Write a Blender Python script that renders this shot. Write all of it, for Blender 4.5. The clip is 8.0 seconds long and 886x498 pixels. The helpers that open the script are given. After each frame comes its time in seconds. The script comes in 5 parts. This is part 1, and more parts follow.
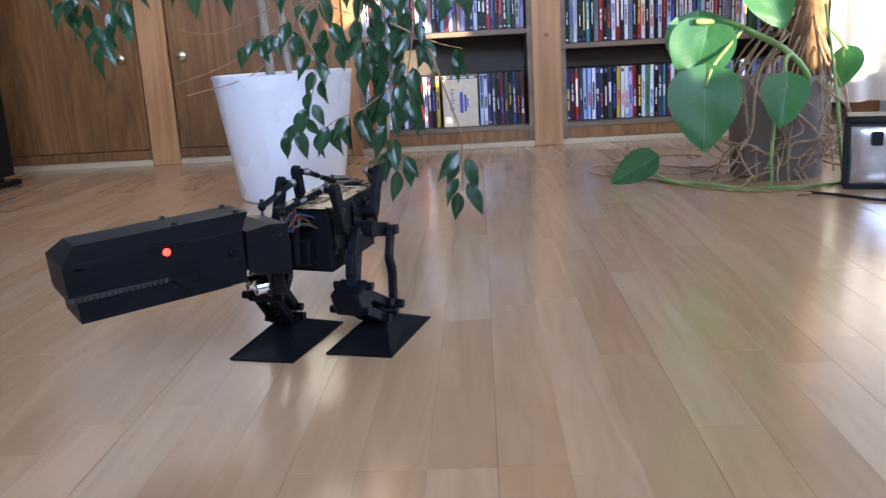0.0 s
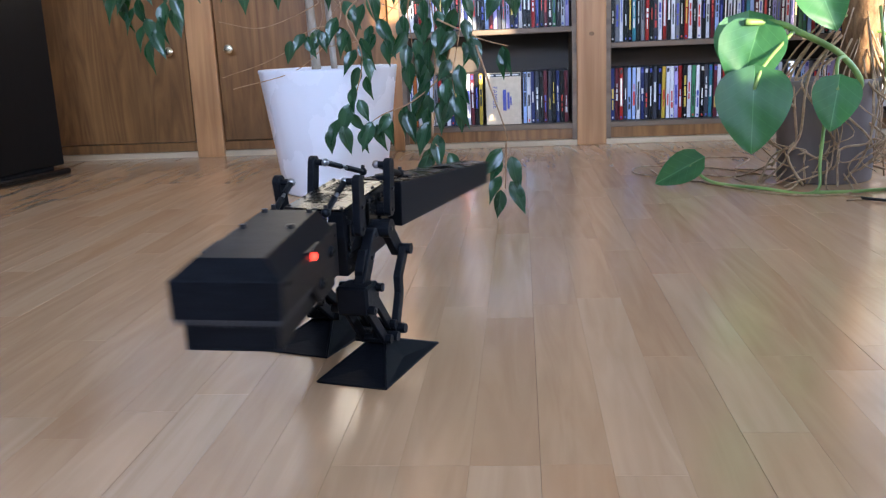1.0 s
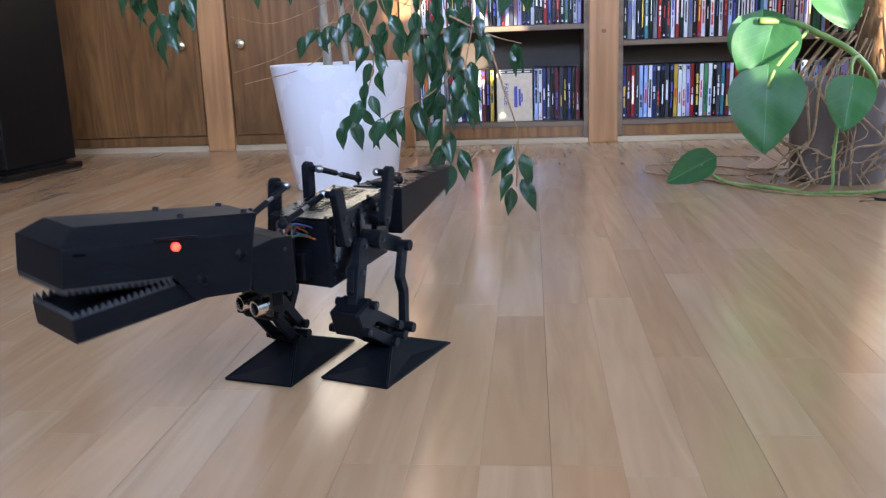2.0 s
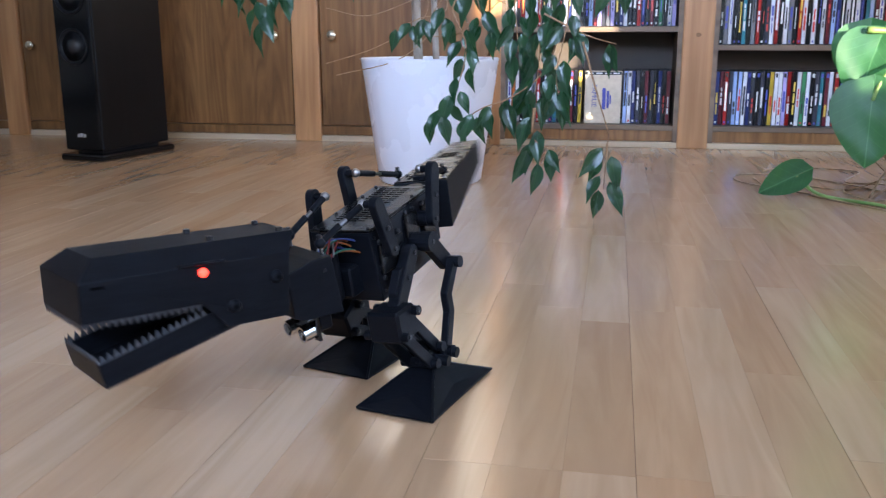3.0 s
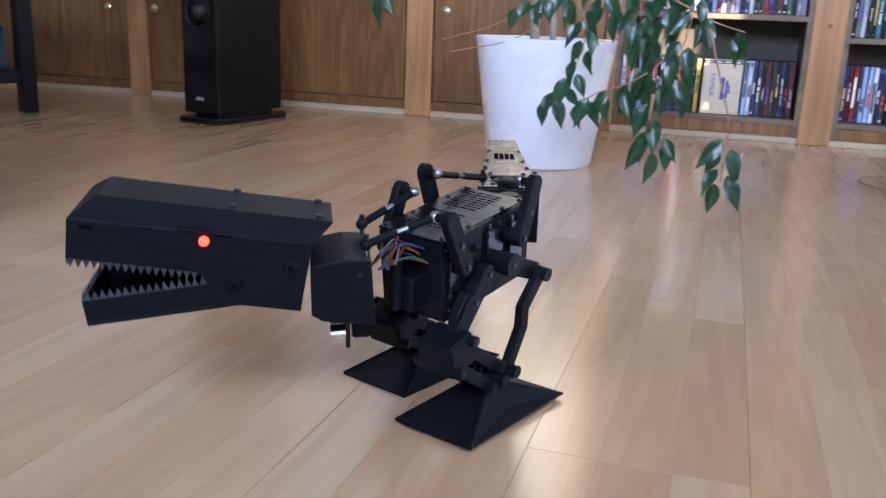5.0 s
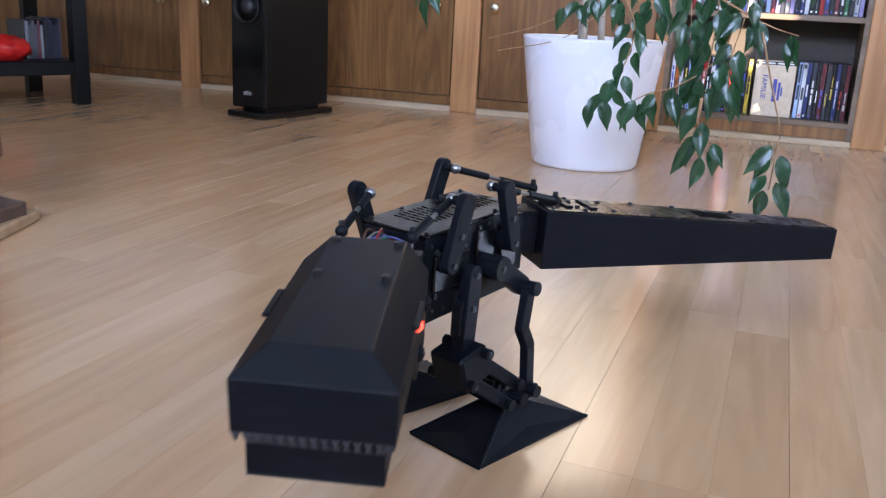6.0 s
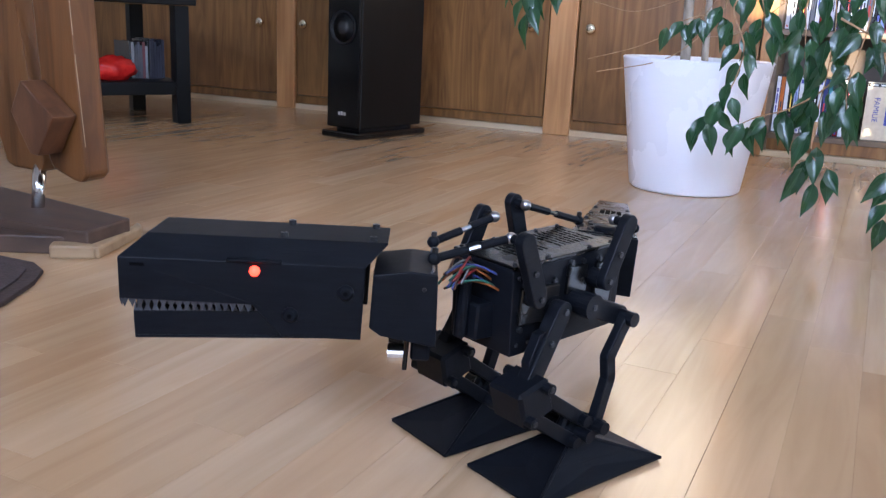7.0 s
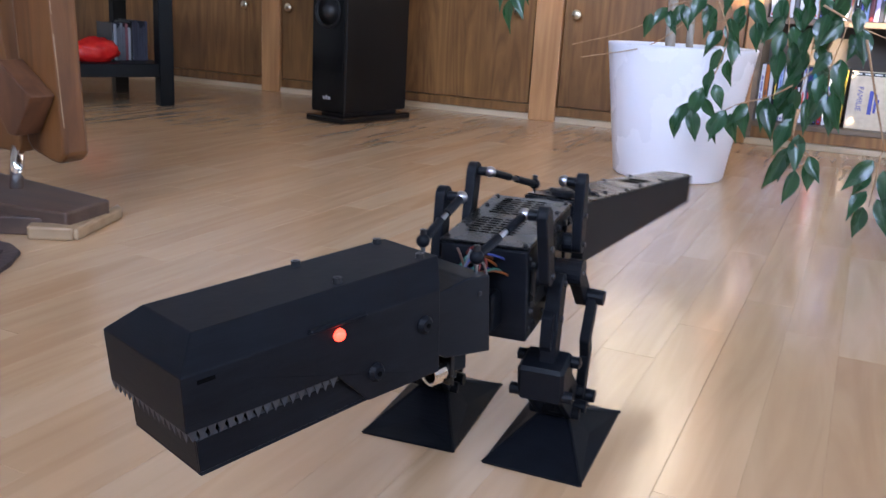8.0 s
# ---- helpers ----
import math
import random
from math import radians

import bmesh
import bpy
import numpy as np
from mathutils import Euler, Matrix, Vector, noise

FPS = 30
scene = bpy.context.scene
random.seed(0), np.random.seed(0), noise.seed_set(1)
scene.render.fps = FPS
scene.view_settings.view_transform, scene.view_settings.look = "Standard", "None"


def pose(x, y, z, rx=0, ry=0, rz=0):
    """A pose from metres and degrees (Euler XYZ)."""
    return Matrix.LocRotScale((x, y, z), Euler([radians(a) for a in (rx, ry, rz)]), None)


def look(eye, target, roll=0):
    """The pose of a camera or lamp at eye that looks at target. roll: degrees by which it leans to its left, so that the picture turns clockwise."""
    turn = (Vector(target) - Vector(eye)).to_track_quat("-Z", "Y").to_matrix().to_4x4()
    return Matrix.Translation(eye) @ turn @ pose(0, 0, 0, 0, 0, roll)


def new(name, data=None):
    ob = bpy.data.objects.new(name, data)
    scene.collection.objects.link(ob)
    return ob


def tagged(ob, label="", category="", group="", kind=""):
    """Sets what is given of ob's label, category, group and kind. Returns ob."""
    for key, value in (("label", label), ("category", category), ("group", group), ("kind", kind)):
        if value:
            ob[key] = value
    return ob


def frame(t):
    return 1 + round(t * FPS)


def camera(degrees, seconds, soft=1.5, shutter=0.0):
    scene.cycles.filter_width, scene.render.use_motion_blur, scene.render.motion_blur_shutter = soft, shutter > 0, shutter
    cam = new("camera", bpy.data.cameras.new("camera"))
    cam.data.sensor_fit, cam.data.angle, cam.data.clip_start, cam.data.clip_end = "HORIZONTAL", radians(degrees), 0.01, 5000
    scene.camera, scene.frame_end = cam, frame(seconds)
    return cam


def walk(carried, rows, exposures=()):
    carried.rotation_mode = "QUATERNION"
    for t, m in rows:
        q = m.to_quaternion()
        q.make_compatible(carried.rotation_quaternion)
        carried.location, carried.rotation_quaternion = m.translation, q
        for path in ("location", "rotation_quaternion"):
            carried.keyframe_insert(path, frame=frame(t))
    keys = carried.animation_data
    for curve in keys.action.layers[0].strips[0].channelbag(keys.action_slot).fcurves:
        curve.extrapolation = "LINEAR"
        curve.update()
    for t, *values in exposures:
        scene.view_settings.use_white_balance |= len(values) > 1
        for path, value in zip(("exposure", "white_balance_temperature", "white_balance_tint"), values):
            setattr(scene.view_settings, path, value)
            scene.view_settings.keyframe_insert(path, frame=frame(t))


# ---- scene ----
LENS = 53.3
cam = camera(LENS, 8.0, soft=1.25, shutter=0.5)
PATH = [
    (0, (0.1, -0.994, 0.38), (-0.001, 0.951, -0.074), -3.3),
    (0.5, (0.092, -0.998, 0.381), (-0.067, 0.943, -0.076), -2.7),
    (1, (0.09, -0.996, 0.38), (-0.094, 0.943, -0.076), -2.5),
    (1.2, (0.09, -0.996, 0.38), (-0.099, 0.943, -0.077), -2.4),
    (2.3, (0.08, -0.993, 0.384), (-0.143, 0.939, -0.083), -1.6),
    (2.5, (0.073, -0.981, 0.379), (-0.206, 0.946, -0.081), -1.6),
    (3, (0.067, -0.989, 0.381), (-0.3, 0.921, -0.086), -0.1),
    (3.5, (0.065, -0.996, 0.385), (-0.338, 0.905, -0.091), -0.1),
    (4, (0.059, -0.987, 0.381), (-0.365, 0.905, -0.109), 0.7),
    (4.5, (0.05, -0.988, 0.385), (-0.434, 0.885, -0.124), 1.2),
    (5, (0.041, -0.98, 0.381), (-0.527, 0.867, -0.136), 2.3),
    (5.2, (0.039, -0.978, 0.382), (-0.571, 0.854, -0.146), 2.8),
    (6.3, (0.044, -0.966, 0.395), (-0.662, 0.826, -0.144), 2.9),
    (6.5, (0.028, -0.963, 0.389), (-0.735, 0.804, -0.156), 3.1),
    (7, (0.006, -0.944, 0.388), (-0.832, 0.802, -0.11), 2.7),
    (7.5, (0.005, -0.942, 0.386), (-0.845, 0.802, -0.099), 3.0),
    (8, (0.014, -0.939, 0.383), (-0.793, 0.814, -0.142), 3.3),
]
EXPOSURE = [(0.0, 1.96, 6250, 7), (1.2, 2.02, 6250, 7), (2.5, 2.10, 6250, 7), (4.5, 2.16, 6250, 8), (6.5, 2.34, 6480, 10), (8.0, 2.34, 6480, 10)]
walk(cam, [(t, look(eye, target, roll)) for t, eye, target, roll in PATH], EXPOSURE)

# ---- world, sun, window light, exposure ----
world = bpy.data.worlds.new("sky")
scene.world = world
world.use_nodes = True
wn = world.node_tree.nodes
sky = wn.new("ShaderNodeTexSky")
sky.sky_type, sky.sun_disc = "NISHITA", False
SUN_WAY = Vector((-0.5, 0.86, -0.135)).normalized()
sky.sun_elevation = math.asin(-SUN_WAY.z)
sky.sun_rotation = math.atan2(-SUN_WAY.x, -SUN_WAY.y)
wn["Background"].inputs["Strength"].default_value = 0.08
world.node_tree.links.new(sky.outputs[0], wn["Background"].inputs["Color"])
sun = new("sun", bpy.data.lights.new("sun", "SUN"))
sun.data.energy, sun.data.angle, sun.data.color = 5.0, radians(0.5), (1.0, 0.86, 0.68)
sun.matrix_world = look(-20 * SUN_WAY, (0, 0, 0))


def window_lamp(name, eye, target, w, h, power, colour):
    lamp = new(name, bpy.data.lights.new(name, "AREA"))
    lamp.data.shape, lamp.data.size, lamp.data.size_y = "RECTANGLE", w, h
    lamp.data.energy, lamp.data.color = power, colour
    lamp.matrix_world = look(eye, target)
    return lamp


ROOM = (-4.0, 1.9, -2.6, 2.46, 2.45)  # x0, x1, y0, y1, height
back_lamp = window_lamp("back_window_light", (-0.5, -2.57, 1.5), (-0.62, 0, 1.02), 1.85, 1.2, 16, (0.51, 0.655, 1.0))
back_lamp.data.spread = radians(80)  # beam narrowed to light the far wall more than the near floor
window_lamp("side_window_light", (1.94, -1.9, 1.6), (0, -1.7, 1.3), 1.15, 1.0, 8, (0.51, 0.655, 1.0))
window_lamp("door_window_light", (1.94, -1.12, 1.35), (0, -1.12, 0.9), 0.34, 1.4, 4, (0.51, 0.655, 1.0))
# added fill from the right that lifts the back wall and plants
window_lamp("side_fill_light", (1.94, 1.2, 0.6), (0, 1.5, 0.6), 0.9, 0.46, 6, (0.51, 0.655, 1.0))


# ---- materials ----
def surf(name, c1, c2, rough=0.5, scale=(8, 8, 8), bump=0.0, bump_scale=120.0, metal=0.0, big=0.15, rand=0.0, coat=0.0, rough_var=0.06, detail=6.0, island=False, warp=0.0, spec=0.5, bump_stretch=None):
    """Two-scale procedural surface: grain between c1 and c2, broad patches, fine relief, random shift per piece."""
    m = bpy.data.materials.new(name)
    m.use_nodes = True
    n, l = m.node_tree.nodes, m.node_tree.links
    bsdf = n["Principled BSDF"]
    tc = n.new("ShaderNodeTexCoord")
    vec = tc.outputs["Object"]
    if rand or island:
        if island:
            rnd = n.new("ShaderNodeNewGeometry").outputs["Random Per Island"]
        else:
            rnd = n.new("ShaderNodeObjectInfo").outputs["Random"]
        add = n.new("ShaderNodeVectorMath")
        add.operation = "MULTIPLY_ADD"
        comb = n.new("ShaderNodeCombineXYZ")
        for k, f in enumerate((37.0, 53.0, 71.0)):
            mul = n.new("ShaderNodeMath")
            mul.operation = "MULTIPLY"
            mul.inputs[1].default_value = f
            l.new(rnd, mul.inputs[0])
            l.new(mul.outputs[0], comb.inputs[k])
        add.inputs[1].default_value = (1, 1, 1)
        l.new(vec, add.inputs[0])
        l.new(comb.outputs[0], add.inputs[2])
        vec = add.outputs[0]
    mp = n.new("ShaderNodeMapping")
    mp.inputs["Scale"].default_value = scale
    l.new(vec, mp.inputs["Vector"])
    g = n.new("ShaderNodeTexNoise")
    g.inputs["Scale"].default_value, g.inputs["Detail"].default_value, g.inputs["Distortion"].default_value = 1.0, detail, warp
    l.new(mp.outputs[0], g.inputs["Vector"])
    ramp = n.new("ShaderNodeValToRGB")
    ramp.color_ramp.elements[0].position, ramp.color_ramp.elements[1].position = 0.32, 0.68
    ramp.color_ramp.elements[0].color, ramp.color_ramp.elements[1].color = (*c1, 1), (*c2, 1)
    l.new(g.outputs["Fac"], ramp.inputs["Fac"])
    b = n.new("ShaderNodeTexNoise")
    b.inputs["Scale"].default_value, b.inputs["Detail"].default_value = 2.3, 3.0
    l.new(vec, b.inputs["Vector"])
    hsv = n.new("ShaderNodeHueSaturation")
    rng = n.new("ShaderNodeMapRange")
    rng.inputs["From Min"].default_value, rng.inputs["From Max"].default_value = 0.3, 0.7
    rng.inputs["To Min"].default_value, rng.inputs["To Max"].default_value = 1 - big, 1 + big
    l.new(b.outputs["Fac"], rng.inputs["Value"])
    val = rng.outputs[0]
    if rand:
        mr = n.new("ShaderNodeMapRange")
        mr.inputs["To Min"].default_value, mr.inputs["To Max"].default_value = 1 - rand, 1 + rand
        l.new(rnd, mr.inputs["Value"])
        mul = n.new("ShaderNodeMath")
        mul.operation = "MULTIPLY"
        l.new(val, mul.inputs[0])
        l.new(mr.outputs[0], mul.inputs[1])
        val = mul.outputs[0]
    l.new(val, hsv.inputs["Value"])
    l.new(ramp.outputs[0], hsv.inputs["Color"])
    l.new(hsv.outputs[0], bsdf.inputs["Base Color"])
    rr = n.new("ShaderNodeMapRange")
    rr.inputs["To Min"].default_value, rr.inputs["To Max"].default_value = max(0.02, rough - rough_var), min(1, rough + rough_var)
    l.new(g.outputs["Fac"], rr.inputs["Value"])
    l.new(rr.outputs[0], bsdf.inputs["Roughness"])
    bsdf.inputs["Metallic"].default_value = metal
    bsdf.inputs["Coat Weight"].default_value = coat
    bsdf.inputs["Coat Roughness"].default_value = 0.16
    bsdf.inputs["Specular IOR Level"].default_value = spec
    if bump:
        f = n.new("ShaderNodeTexNoise")
        f.inputs["Scale"].default_value, f.inputs["Detail"].default_value = bump_scale, 4.0
        if bump_stretch:
            mb = n.new("ShaderNodeMapping")
            mb.inputs["Scale"].default_value = bump_stretch
            l.new(vec, mb.inputs["Vector"])
            l.new(mb.outputs[0], f.inputs["Vector"])
        else:
            l.new(vec, f.inputs["Vector"])
        bp = n.new("ShaderNodeBump")
        bp.inputs["Strength"].default_value, bp.inputs["Distance"].default_value = bump, 0.002
        l.new(f.outputs["Fac"], bp.inputs["Height"])
        l.new(bp.outputs[0], bsdf.inputs["Normal"])
    return m


def glow(name, colour, strength):
    m = bpy.data.materials.new(name)
    m.use_nodes = True
    b = m.node_tree.nodes["Principled BSDF"]
    b.inputs["Base Color"].default_value = (*colour, 1)
    b.inputs["Emission Color"].default_value = (*colour, 1)
    b.inputs["Emission Strength"].default_value = strength
    return m


LAM = [surf("laminate_" + k, a, b, rough=0.21, scale=(27, 2.4, 8), big=0.05, rand=0.022, bump=0.03, bump_scale=60, rough_var=0.03, warp=1.6, detail=9.0, spec=0.55, coat=0.3, bump_stretch=(6, 0.6, 1))
       for k, a, b in (("beech", (0.475, 0.286, 0.155), (0.55, 0.348, 0.196)), ("pale", (0.50, 0.316, 0.178), (0.575, 0.380, 0.226)), ("rosy", (0.45, 0.262, 0.138), (0.52, 0.320, 0.177)))]
LAM_ALL = surf("laminate_far", (0.47, 0.280, 0.148), (0.545, 0.343, 0.190), rough=0.21, scale=(27, 2.4, 8), big=0.06, island=True, warp=1.6, rough_var=0.03, spec=0.55, coat=0.3)
M_SUB = surf("subfloor", (0.2, 0.12, 0.07), (0.28, 0.17, 0.1), 0.9)
M_WALNUT = surf("walnut_veneer", (0.135, 0.058, 0.018), (0.250, 0.120, 0.040), rough=0.33, scale=(16, 16, 1.6), bump=0.12, bump_scale=50, rand=0.07, big=0.25, warp=3.0, bump_stretch=(5, 5, 0.4))
M_PINE = surf("stained_pine", (0.33, 0.15, 0.055), (0.48, 0.245, 0.10), rough=0.4, scale=(30, 30, 2.0), bump=0.15, bump_scale=50, rand=0.05, warp=0.8, bump_stretch=(5, 5, 0.5))
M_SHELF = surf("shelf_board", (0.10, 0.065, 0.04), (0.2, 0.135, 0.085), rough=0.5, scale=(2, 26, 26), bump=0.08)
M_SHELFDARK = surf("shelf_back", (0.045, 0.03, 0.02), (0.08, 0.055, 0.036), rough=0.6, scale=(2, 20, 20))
M_STRIP = surf("pale_skirting", (0.44, 0.33, 0.21), (0.56, 0.44, 0.30), rough=0.5, scale=(2, 20, 20))
M_WHITE = surf("white_plaster", (0.74, 0.72, 0.68), (0.82, 0.8, 0.76), rough=0.85, scale=(30, 30, 30), bump=0.2)
M_POT = surf("white_glazed_plastic", (0.83, 0.83, 0.89), (0.85, 0.85, 0.90), rough=0.28, scale=(5, 5, 5), big=0.005)
M_SOIL = surf("potting_soil", (0.02, 0.013, 0.008), (0.06, 0.04, 0.025), rough=0.95, scale=(90, 90, 90), bump=1.0, bump_scale=200)
M_BARK = surf("grey_bark", (0.25, 0.2, 0.15), (0.48, 0.42, 0.35), rough=0.85, scale=(60, 60, 14), bump=0.7, bump_scale=160)
M_TWIG = surf("brown_twig", (0.25, 0.13, 0.06), (0.42, 0.26, 0.14), rough=0.8, scale=(60, 60, 60), bump=0.4)
M_ROOT = surf("aerial_root", (0.22, 0.13, 0.07), (0.42, 0.29, 0.17), rough=0.85, scale=(50, 50, 50), bump=0.5)
M_BRASS = surf("aged_brass", (0.62, 0.52, 0.36), (0.78, 0.70, 0.52), rough=0.25, metal=1.0)
M_STEEL = surf("polished_steel", (0.7, 0.7, 0.7), (0.82, 0.82, 0.82), rough=0.15, metal=1.0, big=0.03)
M_SPK = surf("black_ash_veneer", (0.0025, 0.0022, 0.0021), (0.0045, 0.004, 0.0038), rough=0.45, spec=0.2, scale=(40, 40, 3), bump=0.1)
M_SPKF = surf("black_lacquer", (0.002, 0.002, 0.0022), (0.004, 0.004, 0.0043), rough=0.16, spec=0.35, big=0.05, rough_var=0.02)
M_RUBBER = surf("black_rubber", (0.005, 0.005, 0.0055), (0.010, 0.010, 0.011), rough=0.5, spec=0.3)
M_GREYCONE = surf("speaker_cone", (0.012, 0.012, 0.013), (0.022, 0.022, 0.024), rough=0.4)
M_SILVER = surf("silver_badge", (0.55, 0.55, 0.55), (0.7, 0.7, 0.7), rough=0.35, metal=0.6)
M_BLACKWOOD = surf("black_painted_wood", (0.002, 0.002, 0.0022), (0.004, 0.004, 0.0044), rough=0.45, spec=0.18, bump=0.05)


def leaf_material(name, c1, c2, gloss, rib, pitch, vein):
    """Leaf skin with a pale midrib and slanting side veins, thin enough to glow against the light."""
    m = surf(name, c1, c2, rough=gloss, scale=(40, 14, 40), big=0.15, rand=0.22, bump=0.15, bump_scale=60)
    n, l = m.node_tree.nodes, m.node_tree.links
    bs = n["Principled BSDF"]

    def calc(op, a, b=None):
        q = n.new("ShaderNodeMath")
        q.operation = op
        for k, v in enumerate((a, b)):
            if v is None:
                continue
            if isinstance(v, (int, float)):
                q.inputs[k].default_value = v
            else:
                l.new(v, q.inputs[k])
        return q.outputs[0]
    xyz = n.new("ShaderNodeSeparateXYZ")
    l.new(n.new("ShaderNodeTexCoord").outputs["Object"], xyz.inputs[0])
    ax = calc("ABSOLUTE", xyz.outputs[0])
    middle = calc("LESS_THAN", ax, rib)
    slant = calc("SUBTRACT", xyz.outputs[1], calc("MULTIPLY", calc("POWER", ax, 0.85), 0.5))
    side = calc("MULTIPLY", calc("LESS_THAN", calc("PINGPONG", slant, pitch), rib * 0.55), vein)
    fac = calc("MAXIMUM", calc("MULTIPLY", middle, 0.75), side)
    mixc = n.new("ShaderNodeMix")
    mixc.data_type = "RGBA"
    old = bs.inputs["Base Color"].links[0].from_socket
    l.new(fac, mixc.inputs[0])
    l.new(old, mixc.inputs[6])
    mixc.inputs[7].default_value = (c2[0] * 2.2, c2[1] * 1.7, c2[2] * 1.8, 1)
    l.new(mixc.outputs[2], bs.inputs["Base Color"])
    tr = n.new("ShaderNodeBsdfTranslucent")
    tr.inputs["Color"].default_value = (c2[0] * 2.2, c2[1] * 2.4, c2[2] * 1.0, 1)
    mx = n.new("ShaderNodeMixShader")
    mx.inputs[0].default_value = 0.2
    l.new(bs.outputs[0], mx.inputs[1])
    l.new(tr.outputs[0], mx.inputs[2])
    l.new(mx.outputs[0], n["Material Output"].inputs["Surface"])
    return m


M_LEAF = leaf_material("ficus_leaf", (0.010, 0.036, 0.017), (0.022, 0.068, 0.030), 0.28, 0.0007, 0.006, 0.12)
M_BIGLEAF = leaf_material("philodendron_leaf", (0.028, 0.105, 0.040), (0.05, 0.165, 0.058), 0.46, 0.0011, 0.012, 0.3)
M_STEM = surf("green_stem", (0.12, 0.22, 0.05), (0.25, 0.36, 0.1), rough=0.5, scale=(20, 20, 20))


# ---- mesh helpers ----
def part(name, bm, material, parent=None, label="", m=None, smooth=False):
    me = bpy.data.meshes.new(name)
    bmesh.ops.recalc_face_normals(bm, faces=bm.faces)
    bm.to_mesh(me)
    bm.free()
    me.materials.append(material)
    if smooth:
        for p in me.polygons:
            p.use_smooth = True
    ob = new(name, me)
    if parent is not None:
        ob.parent = parent
    if m is not None:
        ob.matrix_basis = m
    if label:
        tagged(ob, label)
    return ob


def clone(ob, m, parent=None, material=None):
    """Another object on the same mesh."""
    o = new(ob.name.split(".")[0], ob.data)
    o.parent = parent if parent is not None else ob.parent
    o.matrix_basis = m
    return o


def thing(name, label, category, m=None, group="", kind=""):
    ob = new(name)
    if m is not None:
        ob.matrix_basis = m
    return tagged(ob, label, category, group, kind)


def box(x0, x1, y0, y1, z0, z1, bevel=0.0, bm=None, seg=1):
    bm = bm or bmesh.new()
    r = bmesh.ops.create_cube(bm, size=1.0, matrix=Matrix.Translation(((x0 + x1) / 2, (y0 + y1) / 2, (z0 + z1) / 2)) @ Matrix.Diagonal((x1 - x0, y1 - y0, z1 - z0, 1)))
    if bevel:
        vs = set(r["verts"])
        es = [e for e in bm.edges if e.verts[0] in vs and e.verts[1] in vs]
        bmesh.ops.bevel(bm, geom=es, offset=bevel, segments=seg, affect="EDGES", profile=0.5)
    return bm


def rod(p0, p1, r0, r1=None, seg=12, bm=None, caps=True):
    bm = bm or bmesh.new()
    p0, p1 = Vector(p0), Vector(p1)
    d = p1 - p0
    m = Matrix.Translation((p0 + p1) / 2) @ d.to_track_quat("Z", "Y").to_matrix().to_4x4()
    bmesh.ops.create_cone(bm, cap_ends=caps, cap_tris=False, segments=seg, radius1=r0, radius2=r0 if r1 is None else r1, depth=d.length, matrix=m)
    return bm


def tube(points, radii, seg=6, bm=None):
    """A tapered tube along a line of points."""
    bm = bm or bmesh.new()
    pts = [Vector(p) for p in points]
    rings = []
    for i, p in enumerate(pts):
        d = (pts[min(i + 1, len(pts) - 1)] - pts[max(i - 1, 0)]).normalized()
        q = d.to_track_quat("Z", "Y")
        r = radii[i] if hasattr(radii, "__len__") else radii
        rings.append([bm.verts.new(p + q @ Vector((r * math.cos(2 * math.pi * k / seg), r * math.sin(2 * math.pi * k / seg), 0))) for k in range(seg)])
    for a, b in zip(rings, rings[1:]):
        for k in range(seg):
            bm.faces.new((a[k], a[(k + 1) % seg], b[(k + 1) % seg], b[k]))
    bm.faces.new(rings[0][::-1])
    bm.faces.new(rings[-1])
    return bm


def lathe(profile, seg=48, bm=None):
    bm = bm or bmesh.new()
    rings = [[bm.verts.new((r * math.cos(2 * math.pi * k / seg), r * math.sin(2 * math.pi * k / seg), z)) for k in range(seg)] for r, z in profile]
    for a, b in zip(rings, rings[1:]):
        for k in range(seg):
            bm.faces.new((a[k], a[(k + 1) % seg], b[(k + 1) % seg], b[k]))
    bm.faces.new(rings[0])
    bm.faces.new(rings[-1])
    return bm


def extrude_xy(outline, z0, z1, bm=None, bevel=0.0):
    """A slab with the given outline in x, y."""
    bm = bm or bmesh.new()
    lo = [bm.verts.new((x, y, z0)) for x, y in outline]
    hi = [bm.verts.new((x, y, z1)) for x, y in outline]
    n = len(outline)
    fs = [bm.faces.new(lo[::-1]), bm.faces.new(hi)]
    for i in range(n):
        fs.append(bm.faces.new((lo[i], lo[(i + 1) % n], hi[(i + 1) % n], hi[i])))
    if bevel:
        vs = set(lo + hi)
        bmesh.ops.bevel(bm, geom=[e for e in bm.edges if e.verts[0] in vs and e.verts[1] in vs], offset=bevel, segments=2, affect="EDGES", profile=0.5)
    return bm


def turned(bm, m):
    bmesh.ops.transform(bm, matrix=m, verts=bm.verts)
    return bm


# ---- shell of the room ----
X0, X1, Y0, Y1, HIGH = ROOM


